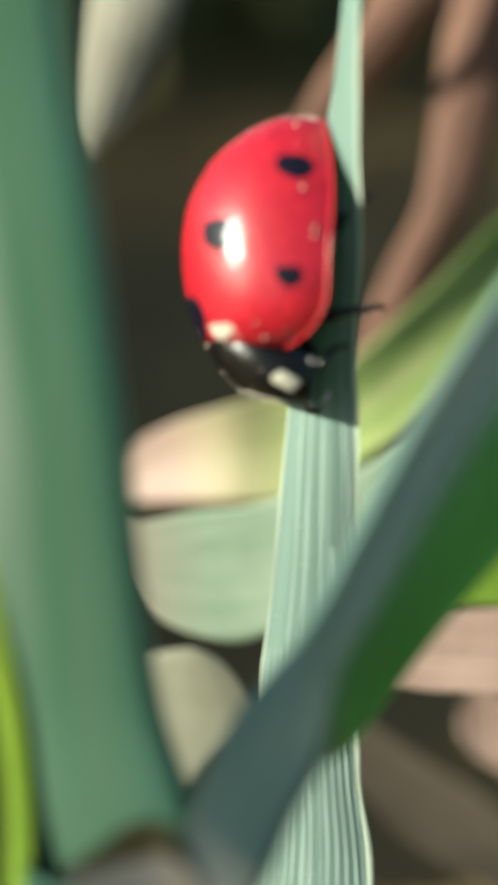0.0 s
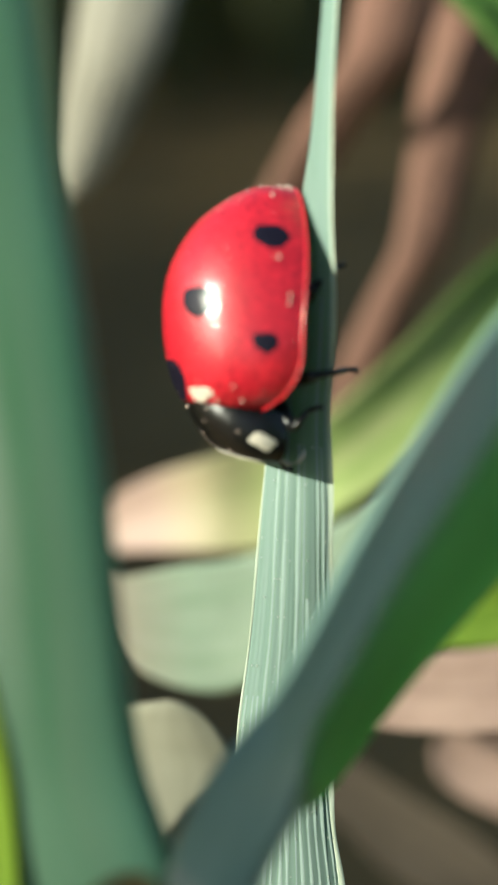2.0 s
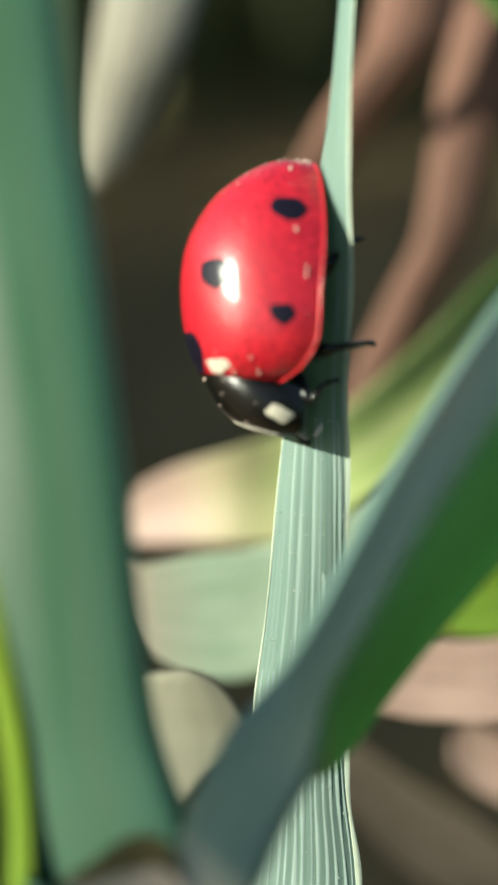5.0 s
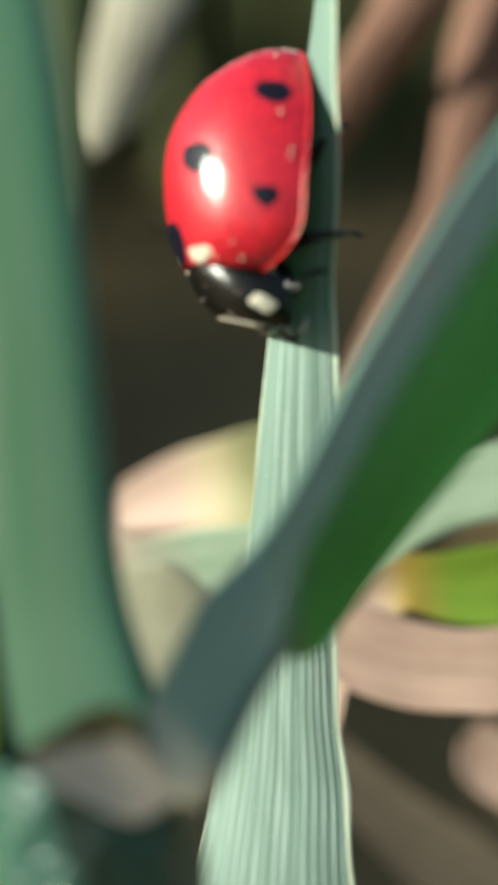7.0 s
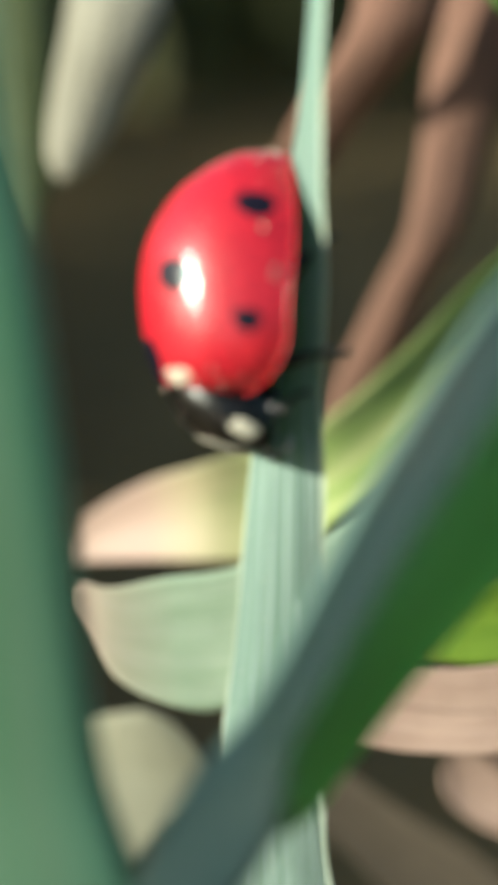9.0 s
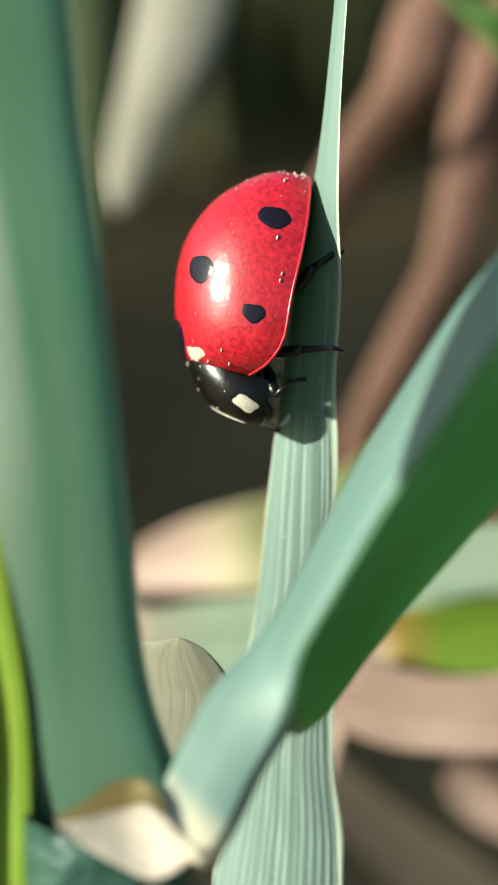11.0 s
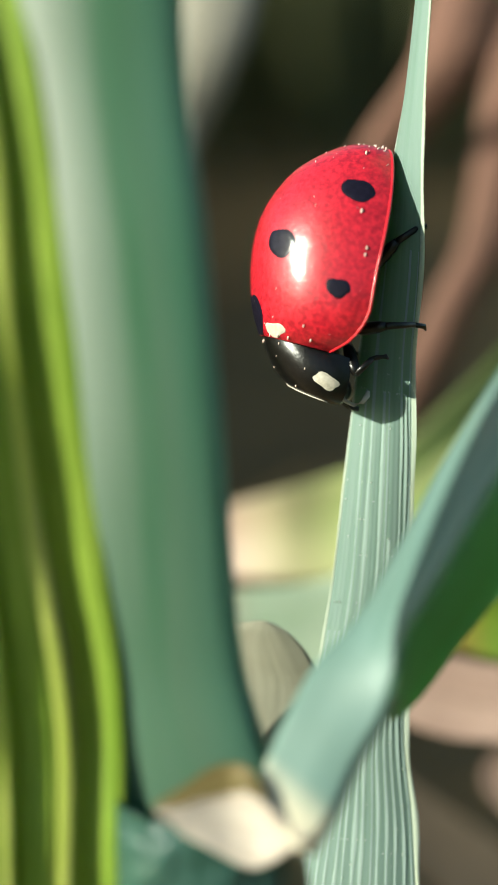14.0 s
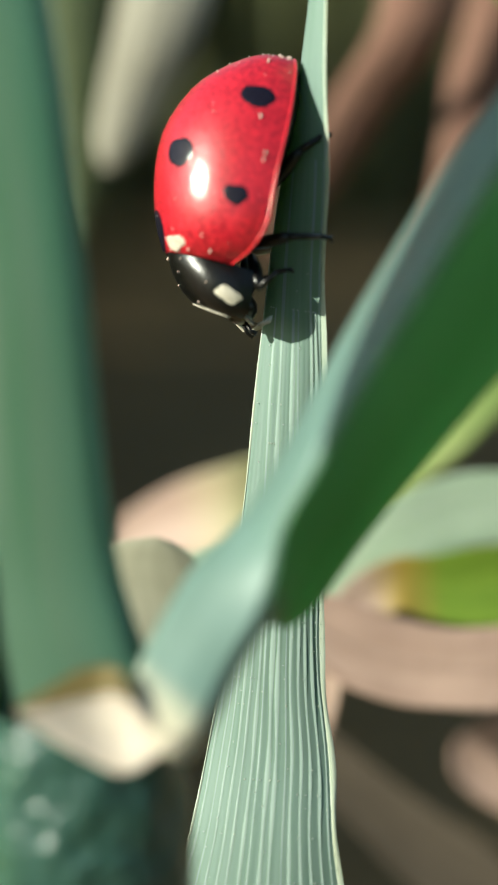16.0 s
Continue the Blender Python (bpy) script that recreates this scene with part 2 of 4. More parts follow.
M_SOIL = soil_mat()
M_RED = shell_mat("red_wing_case", (0.60, 0.014, 0.032), (0.30, 0.003, 0.014), 0.42, 0.6, 0.013, 0.08, 1.5, 0.4)
M_RIM = shell_mat("red_rim", (0.62, 0.012, 0.024), (0.45, 0.006, 0.018), 0.3, 0.8, 0.01)
M_SPOT = shell_mat("black_spot", (0.008, 0.006, 0.016), (0.004, 0.003, 0.009), 0.5, 0.35, 0.01, 0.12, 1.45, 0.15)
M_BLACK = shell_mat("black_cuticle", (0.007, 0.006, 0.006), (0.003, 0.003, 0.003), 0.3, 0.0, 0.012)
M_WHITE = shell_mat("cream_mark", (0.60, 0.55, 0.46), (0.46, 0.42, 0.34), 0.5, 0.1, 0.02)
M_DUST = shell_mat("pollen_grain", (0.66, 0.52, 0.46), (0.5, 0.36, 0.3), 0.6, 0.0, 0.01)


# ---- building ----
def smooth(vals, t):
    """Catmull-Rom through evenly spaced vectors, t from 0 to len - 1."""
    n = len(vals) - 1
    i = min(int(t), n - 1)
    f = t - i
    p = [np.array(vals[min(max(j, 0), n)], float) for j in (i - 1, i, i + 1, i + 2)]
    return 0.5 * (2 * p[1] + (p[2] - p[0]) * f + (2 * p[0] - 5 * p[1] + 4 * p[2] - p[3]) * f * f + (3 * p[1] - p[0] - 3 * p[2] + p[3]) * f**3)


def mesh_of(name, verts, faces, material, uvs=None, flat=False):
    me = bpy.data.meshes.new(name)
    me.from_pydata([tuple(v) for v in verts], [], faces)
    me.materials.append(material)
    if uvs is not None:
        layer = me.uv_layers.new(name="strip")
        for loop in me.loops:
            layer.data[loop.index].uv = uvs[loop.vertex_index]
    if not flat:
        me.polygons.foreach_set("use_smooth", [True] * len(me.polygons))
    me.update()
    return me


def under(ob, parent, label=""):
    ob.parent = parent
    return tagged(ob, label)


def sheet(name, grid, uvs, material, thick, ends=(True, True)):
    """A closed sheet of the given thickness (mm) over a grid of points in mm [along][across]."""
    g = np.array(grid, float)
    n, m = g.shape[:2]
    du, dv = np.gradient(g, axis=1), np.gradient(g, axis=0)
    nor = np.cross(dv, du)
    nor /= np.linalg.norm(nor, axis=2, keepdims=True) + 1e-9
    edge = np.minimum(1, 0.25 + 3 * np.minimum(np.linspace(0, 1, m), np.linspace(1, 0, m)))[None, :, None]
    top, low = g + nor * thick / 2 * edge, g - nor * thick / 2 * edge
    verts = np.concatenate([top.reshape(-1, 3), low.reshape(-1, 3)])
    verts = (verts + (0, 0, BASE)) * MM
    k, faces = n * m, []
    for i in range(n - 1):
        for j in range(m - 1):
            a = i * m + j
            faces.append((a, a + 1, a + m + 1, a + m))
            faces.append((k + a, k + a + m, k + a + m + 1, k + a + 1))
        for j in (0, m - 1):
            a = i * m + j
            faces.append((a, a + m, k + a + m, k + a) if j == 0 else (a + m, a, k + a, k + a + m))
    for i in [e for e, shut in zip((0, n - 1), ends) if shut]:
        for j in range(m - 1):
            a = i * m + j
            faces.append((a + 1, a, k + a, k + a + 1) if i == 0 else (a, a + 1, k + a + 1, k + a))
    uv = [tuple(u) for row in uvs for u in row]
    return mesh_of(name, verts, faces, material, uv + uv)


def strip_grid(rows, across=17, per=8, camber=0.08, ribs=0, depth=0.0):
    """Rows of x, y, z, width and the way across (mm) become a grid of points with veins as relief."""
    flat = [(*r[:4], *r[4]) for r in rows]
    grid, uvs, run, last = [], [], 0.0, None
    total = (len(rows) - 1) * per
    for i in range(total + 1):
        v = smooth(flat, i / per)
        c, w, a = v[:3], max(v[3], 0.02), v[4:] / np.linalg.norm(v[4:])
        ahead = smooth(flat, min(i / per + 0.05, len(rows) - 1))[:3] - smooth(flat, max(i / per - 0.05, 0))[:3]
        nor = np.cross(ahead, a)
        nor /= np.linalg.norm(nor) + 1e-9
        run += 0 if last is None else float(np.linalg.norm(c - last))
        last = c
        line, uline = [], []
        for j in range(across):
            u = 2 * j / (across - 1) - 1
            h = camber * w * (1 - u * u)
            if ribs:
                h += depth * math.cos(u * math.pi * ribs + 0.7 * math.sin(u * 9)) * min(1, w / 2.5)
            line.append(c + a * u * w / 2 + nor * h)
            uline.append(((u + 1) / 2, run))
        grid.append(line)
        uvs.append(uline)
    return grid, uvs


def tube_mesh(name, rows, material, sides=40, per=6, flat=1.0, ribs=0, depth=0.0, turn=0.0, square=1.0):
    """A round stalk through rows of x, y, z, diameter (mm); flat squeezes it along y, turn swings its face round, square under 1 flattens its faces."""
    total = (len(rows) - 1) * per
    verts, uvs, faces, run, last = [], [], [], 0.0, None
    for i in range(total + 1):
        v = smooth(rows, i / per)
        run += 0 if last is None else float(np.linalg.norm(v[:3] - last))
        last = v[:3]
        for j in range(sides + 1):
            a = 2 * math.pi * j / sides
            r = v[3] / 2 + (depth * math.cos(a * ribs) if ribs else 0)
            verts.append(((v[0] + r * math.cos(a)) * MM, (v[1] + r * (flat * math.copysign(abs(math.sin(a)) ** square, math.sin(a)) + turn * math.cos(a))) * MM, (v[2] + BASE) * MM))
            uvs.append((j / sides, run))
    m = sides + 1
    for i in range(total):
        for j in range(sides):
            a = i * m + j
            faces.append((a, a + 1, a + m + 1, a + m))
    return mesh_of(name, verts, faces, material, uvs)


def midrib(grid, material, leaf, wide=0.10):
    """The low rounded rib down a leaf's middle, on the side that faces the light."""
    g = np.array(grid, float)
    c = g.shape[1] // 2
    nor = np.cross(np.gradient(g, axis=0)[:, c], g[:, -1] - g[:, 0])
    nor /= np.linalg.norm(nor, axis=1, keepdims=True) + 1e-9
    nor *= np.where(nor[:, 1:2] > 0, -1, 1)
    side = (g[:, -1] - g[:, 0]) / (np.linalg.norm(g[:, -1] - g[:, 0], axis=1, keepdims=True) + 1e-9)
    n = len(g)
    verts, faces, uvs = [], [], []
    for i in range(n):
        w = wide * (1 - 0.7 * abs(2 * i / (n - 1) - 1) ** 3)
        for a, h in ((-1, 0.0), (-0.5, 0.8), (0.5, 0.8), (1, 0.0)):
            verts.append((g[i, c] + side[i] * a * w + nor[i] * (0.055 + 0.6 * h * w) + np.array((0, 0, BASE))) * MM)
            uvs.append(((a + 1) / 2, i * 0.4))
    for i in range(n - 1):
        for k in range(3):
            faces.append((i * 4 + k, i * 4 + k + 1, i * 4 + k + 5, i * 4 + k + 4))
    ob = under(new("midrib", mesh_of("midrib", verts, faces, material, uvs)), leaf)
    ob.matrix_parent_inverse = Matrix.Translation(-leaf.location)


def grass_leaf(name, rows, material, label, category="leaf", group="", thick=0.14, ribbed=True, **shape):
    grid, uvs = strip_grid(rows, **shape)
    if not ribbed:
        return tagged(new(name, sheet(name, grid, uvs, material, thick)), label, category, group)
    leaf = tagged(new(name), label, category, group)
    leaf.location = at(*grid[-1][len(grid[0]) // 2])
    ob = under(new("blade", sheet("blade", grid, uvs, material, thick)), leaf)
    ob.matrix_parent_inverse = Matrix.Translation(-leaf.location)
    midrib(grid, material, leaf)
    return leaf


def tipped_leaf(name, rows, material, label, cut, tip_label, group="", **shape):
    """A leaf in two parts: its dried tip, up to the given share of its length, and its living blade."""
    grid, uvs = strip_grid(rows, **shape)
    k = int(len(grid) * cut)
    leaf = tagged(new(name), label, "leaf", group)
    leaf.location = at(*grid[-1][len(grid[0]) // 2])
    for part_name, a, b, text, ends in (("tip", 0, k + 1, tip_label, (True, False)), ("blade", k, len(grid), "", (False, True))):
        ob = under(new(part_name, sheet(part_name, grid[a:b], uvs[a:b], material, 0.14, ends)), leaf, text)
        ob.matrix_parent_inverse = Matrix.Translation(-leaf.location)
    return leaf


def blob(c, r, n=12, m=16, dent=0.0):
    pts, faces = [], []
    for i in range(n + 1):
        for j in range(m):
            a, b = math.pi * i / n, 2 * math.pi * j / m
            v = np.array((math.cos(a), math.sin(a) * math.cos(b), math.sin(a) * math.sin(b)))
            k = 1 + dent * math.sin(5 * v[1] + 3 * v[2] + 2 * v[0])
            pts.append(np.array(c) + v * np.array(r) * k)
    for i in range(n):
        for j in range(m):
            a, b = i * m + j, i * m + (j + 1) % m
            faces.append((a, b, b + m, a + m))
    return pts, faces


# ---- ground ----
def ground():
    n = 150
    k = np.sinh(np.linspace(-1, 1, n) * 9.5) / np.sinh(9.5)
    verts, faces = [], []
    for y in k:
        for x in k:
            px, py = x * 400, y * 400 + 0.09
            near = 1 / (1 + (math.hypot(px, py) / 0.5) ** 2)
            z = 0.004 * noise.fractal(Vector((px * 60, py * 60, 0)), 0.6, 2.0, 5) * near
            z += 0.0025 * noise.noise(Vector((px * 260, py * 260, 3))) * near - 0.004
            verts.append((px, py, z))
    for i in range(n - 1):
        for j in range(n - 1):
            a = i * n + j
            faces.append((a, a + 1, a + n + 1, a + n))
    return tagged(new("ground", mesh_of("ground", verts, faces, M_SOIL)), "dark brown crumbly garden soil in shade", "ground", kind="structure")


ground()


def added_crop():
    """Plants added all round, mostly unseen, as one mass of blades that shades soil and blocks sky."""
    rng = random.Random(4)
    verts, faces, uvs = [], [], []

    def blade(x, y, tall, wide, lean, turn):
        base = len(verts)
        for i in range(7):
            f = i / 6
            w = wide * (0.7 + 0.6 * f) * (1 - f**3) / 2
            cx, cy = x + lean * f * f * math.cos(turn * 1.7), y + lean * f * f * math.sin(turn * 1.7)
            z = tall * (f - 0.18 * f**3)
            dx, dy = math.cos(turn) * w, math.sin(turn) * w
            for s in (-1, 0, 1):
                verts.append(((cx + dx * s - dy * 0.3 * (s == 0)) * MM, (cy + dy * s + dx * 0.3 * (s == 0)) * MM, z * MM - 0.004))
                uvs.append(((s + 1) / 2, tall * f))
        for i in range(6):
            for j in range(2):
                a = base + 3 * i + j
                faces.append((a, a + 1, a + 4, a + 3))

    # Unseen blades on the left keep the sun off the soil behind.
    for _ in range(300):
        x, y = rng.uniform(-150, -34), rng.uniform(44, 420)
        blade(x, y, rng.uniform(70, 150), rng.uniform(4, 8), rng.uniform(3, 14), rng.uniform(0, 6.3))
    # More unseen blades, which shade the nearer soil.
    for _ in range(70):
        x, y = rng.uniform(-110, -38), rng.uniform(24, 62)
        blade(x, y, rng.uniform(60, 95), rng.uniform(4, 8), rng.uniform(3, 10), rng.uniform(0, 6.3))
    for _ in range(1300):
        x, y = rng.uniform(-200, 260), rng.uniform(300, 620)
        blade(x, y, rng.uniform(80, 190), rng.uniform(4, 9), rng.uniform(5, 40), rng.uniform(0, 6.3))
    # Unseen blades behind the camera, added to cut and tint the skylight.
    for _ in range(260):
        x, y = rng.uniform(-25, 240), rng.uniform(-330, -80)
        blade(x, y, rng.uniform(80, 165), rng.uniform(5, 9), rng.uniform(5, 30), rng.uniform(0, 6.3))
    for _ in range(5200):
        far, turn = 620 + 4200 * rng.random() ** 1.6, rng.uniform(0, 6.283)
        x, y = far * math.cos(turn), far * math.sin(turn)
        blade(x, y, rng.uniform(45, 90) * (1 + far / 3000), rng.uniform(5, 10) * (1 + far / 600), rng.uniform(10, 60), rng.uniform(0, 6.3))
    me = mesh_of("added_cereal_plants", verts, faces, M_CROP, uvs)
    return tagged(new("added_cereal_plants", me), "added cereal plants, mostly out of view, that shade the soil", "crop", kind="stuff")


added_crop()


# Stays out of view; added to throw shade on the folded leaf.
def shade_leaf():
    rows = [(-20.0, -27.0, -61.0, 1.6, (0.5, -0.8, 0.1)), (-19.0, -25.5, -28.0, 1.5, (0.5, -0.8, 0.1)), (-17.3, -22.6, -4.0, 1.4, (0.45, -0.85, 0.2)), (-15.9, -18.2, 2.0, 1.6, (0.4, -0.8, 0.4)), (-13.4, -16.3, 6.2, 3.6, (0.35, -0.75, 0.5)), (-10.4, -15.7, 11.0, 6.0, (0.35, -0.75, 0.5)), (-6.3, -14.6, 17.0, 6.0, (0.35, -0.75, 0.5)), (-1.0, -13.5, 22.5, 1.0, (0.35, -0.75, 0.5))]
    return grass_leaf("unseen_shade_leaf", rows, M_SHADE_LEAF, "added unseen leaf that shades the folded front leaf", ribbed=False, camber=0.1)


moving_shade_leaf = shade_leaf()


# ---- dry and living leaves behind ----
def background():
    d = (0.07, -0.33, -0.94)
    grass_leaf("dry_leaf", [(-3.00, 36.50, 14.00, 4.60, (1, 0, 0)), (-4.20, 33.32, 6.44, 4.20, (1, 0.1, 0)), (-4.95, 30.06, 2.81, 3.80, (1, 0.1, 0)), (-5.90, 29.02, -0.10, 3.10, (1, 0.2, 0)), (-6.60, 28.30, -2.10, 2.10, (1, 0.2, 0)), (-6.90, 28.00, -3.10, 0.50, (1, 0.2, 0))],
               M_DRYPALE, "pale grey-beige dry leaf hanging tip down", group="dry leaves", camber=0.14)
    grass_leaf("dry_leaf", [(9.5, 31, 11.0, 3.9, (1, 0, 0)), (6.48, 28.92, 5.19, 3.70, (1, 0.2, 0)), (5.52, 28.09, 2.53, 3.36, (1, 0.2, 0)), (3.6, 28.26, -0.24, 2.9, (1, 0.25, 0)), (1.95, 28.41, -3.07, 2.5, (1, 0.3, 0)), (0.6, 28.69, -5.4, 1.8, (1, 0.3, 0)), (-0.4, 28.9, -7.2, 0.3, (1, 0.3, 0))],
               M_BROWN, "pinkish brown dry leaf leaning across", group="dry leaves", camber=0.12)
    grass_leaf("dry_leaf", [(10.6, 33.5, 8.0, 3.4, (1, 0, 0)), (9.48, 31.27, 2.68, 3.27, (1, 0, 0)), (8.90, 30.47, 0.72, 3.27, (1, 0.1, 0)), (8.38, 29.50, -1.66, 2.92, (1, 0.2, 0)), (7.52, 28.09, -5.13, 2.57, (1, 0.3, 0)), (6.24, 27.21, -7.30, 2.34, (1, 0.3, 0)), (5.08, 26.24, -9.69, 2.39, (1, 0.3, -0.1)), (3.91, 25.32, -11.97, 2.1, (1, 0.3, -0.1)), (2.6, 24.6, -14.5, 0.4, (1, 0.3, -0.1))],
               M_BROWN, "reddish brown dry leaf, long and curved", group="dry leaves", camber=0.12)
    turning = tipped_leaf("turning_leaf", [(-6.75, 19.40, -17.03, 0.65, d), (-5.90, 19.66, -16.50, 1.62, d), (-3.65, 18.96, -15.48, 2.81, d), (-1.46, 18.13, -14.77, 3.46, d), (0.67, 18.26, -14.38, 3.89, (0.16, -0.38, -0.91)), (3.33, 18.67, -13.22, 3.52, (0.25, -0.37, -0.9)), (6.40, 20.37, -11.45, 4.19, (0.21, -0.37, -0.9)), (8.67, 22.05, -9.74, 4.25, (0.21, -0.37, -0.9)), (11.02, 23.69, -8.18, 4.30, (0.21, -0.37, -0.9)), (17.24, 28.00, -4.01, 3.77, (0.21, -0.37, -0.9))],
               M_TURNING, "yellow-green leaf with a withered pink tip", 0.3, "withered pink tip", camber=0.14)
    mint = tipped_leaf("pale_green_leaf", [(-5.70, 11.10, -14.70, 0.50, d), (-5.20, 11.06, -14.92, 1.60, d), (-4.20, 10.75, -15.74, 3.01, d), (-2.37, 10.85, -16.10, 4.23, d), (-0.44, 11.10, -16.08, 4.43, d), (2.20, 11.70, -15.05, 3.67, d), (4.70, 12.40, -13.70, 2.83, d), (7.10, 13.10, -12.97, 2.67, d), (10.20, 13.60, -12.85, 2.47, d), (17.20, 14.70, -11.57, 2.24, d)],
               M_MINT, "pale green leaf with a pink dried tip", 0.2, "pink dried tip", camber=0.03)
    fresh = tipped_leaf("green_leaf", [(2.07, 9.60, -20.71, 0.12, (0.98, -0.1, 0.15)), (2.13, 9.70, -19.32, 0.70, (0.98, -0.1, 0.15)), (2.27, 9.90, -17.98, 1.10, (0.95, -0.15, 0.3)), (2.63, 10.10, -16.44, 1.60, (0.75, -0.3, -0.4)), (3.52, 10.30, -15.44, 2.00, (0.35, -0.35, -0.85)), (4.59, 10.52, -14.78, 1.80, d), (5.65, 10.52, -14.93, 2.16, d), (7.08, 10.56, -14.93, 2.62, d), (8.91, 10.67, -14.83, 2.70, d), (10.90, 10.75, -14.74, 2.57, d), (17.29, 11.26, -14.12, 2.03, d)],
               M_YG, "bright green leaf with a withered pink tip", 0.55, "drooping withered pink tip", camber=0.16)
    flat_dry = grass_leaf("dry_leaf", [(0.24, 9.57, -15.34, 0.58, d), (1.52, 9.34, -15.84, 2.19, d), (2.68, 9.21, -16.40, 3.01, d), (4.50, 9.13, -17.04, 2.97, d), (6.42, 9.13, -17.32, 2.74, d), (8.34, 9.24, -17.30, 2.88, d), (10.25, 9.35, -17.21, 3.05, d), (16.56, 9.63, -16.89, 2.74, d)],
               M_PINK, "pale pinkish dry leaf lying flat", group="dry leaves", camber=0.06)
    broad_dry = grass_leaf("dry_leaf", [(7.2, 15.9, -24.2, 1.0, d), (7.79, 15.98, -24.25, 2.4, d), (9.10, 16.01, -24.31, 3.85, d), (10.85, 16.11, -24.15, 4.9, d), (17, 16.5, -23.5, 4.0, d)],
               M_PINK, "broad pinkish dry leaf near the soil", group="dry leaves", camber=0.12)
    e = (-0.33, -0.28, -0.90)
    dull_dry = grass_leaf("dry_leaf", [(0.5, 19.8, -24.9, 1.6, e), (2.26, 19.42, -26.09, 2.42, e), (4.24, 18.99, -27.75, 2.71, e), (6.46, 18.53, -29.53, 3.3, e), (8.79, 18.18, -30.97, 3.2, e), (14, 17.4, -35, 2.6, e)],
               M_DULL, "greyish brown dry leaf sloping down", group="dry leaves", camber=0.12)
    grass_leaf("green_leaf", [(4.09, 26.33, 9.74, 2.63, (0.76, -0.25, -0.6)), (6.38, 25.53, 6.83, 3.82, (0.76, -0.25, -0.60)), (8.08, 24.79, 5.07, 4.98, (0.75, -0.26, -0.61)), (9.24, 24.42, 4.20, 5.62, (0.59, -0.31, -0.74)), (10.73, 24.13, 3.52, 5.55, (0.45, -0.34, -0.82)), (17.98, 23.98, 1.90, 5.24, (0.3, -0.34, -0.88))],
               M_GREEN, "green leaf crossing high up", camber=0.12)
    grass_leaf("green_leaf", [(-10.87, 38.50, 10.37, 4.20, (1, 0.1, 0)), (-10.31, 37.00, 6.13, 4.20, (1, 0.1, 0)), (-9.91, 36.00, 2.38, 4.00, (1, 0.1, 0)), (-9.59, 35.20, -1.41, 3.40, (1, 0.1, 0)), (-9.38, 34.60, -4.73, 2.30, (1, 0.1, 0)), (-9.27, 34.30, -7.08, 0.30, (1, 0.1, 0))],
               M_FAR, "olive green leaf hanging beside a dry one", camber=0.12)
    return turning, mint, fresh, flat_dry, broad_dry, dull_dry


def yellow_side():
    """Young leaves close beside the stem: each an offset, a width, a top and a material."""
    rng = random.Random(8)
    base = [(-9.15, 10.4), (-8.2, 5.8), (-7.6, 1.1), (-7.06, -3.6), (-6.5, -8.3), (-6.3, -14.5), (-6.3, -28.0), (-6.3, -40.0), (-6.3, -53.5)]
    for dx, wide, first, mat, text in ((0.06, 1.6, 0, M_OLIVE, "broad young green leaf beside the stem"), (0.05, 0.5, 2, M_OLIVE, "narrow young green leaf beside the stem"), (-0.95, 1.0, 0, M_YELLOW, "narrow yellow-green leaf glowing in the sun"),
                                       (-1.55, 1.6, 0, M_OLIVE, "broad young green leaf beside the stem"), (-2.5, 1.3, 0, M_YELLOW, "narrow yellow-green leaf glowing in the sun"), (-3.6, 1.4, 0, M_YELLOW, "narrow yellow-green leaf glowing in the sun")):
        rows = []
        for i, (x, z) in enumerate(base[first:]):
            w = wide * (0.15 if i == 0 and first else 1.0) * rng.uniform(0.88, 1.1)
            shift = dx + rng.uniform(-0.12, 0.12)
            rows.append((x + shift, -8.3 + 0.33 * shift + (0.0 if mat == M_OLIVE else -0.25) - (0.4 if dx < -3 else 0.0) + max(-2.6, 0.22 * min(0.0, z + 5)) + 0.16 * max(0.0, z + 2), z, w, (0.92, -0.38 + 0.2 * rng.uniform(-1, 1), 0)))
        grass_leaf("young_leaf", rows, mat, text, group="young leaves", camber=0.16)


low_leaves = background()
yellow_side()


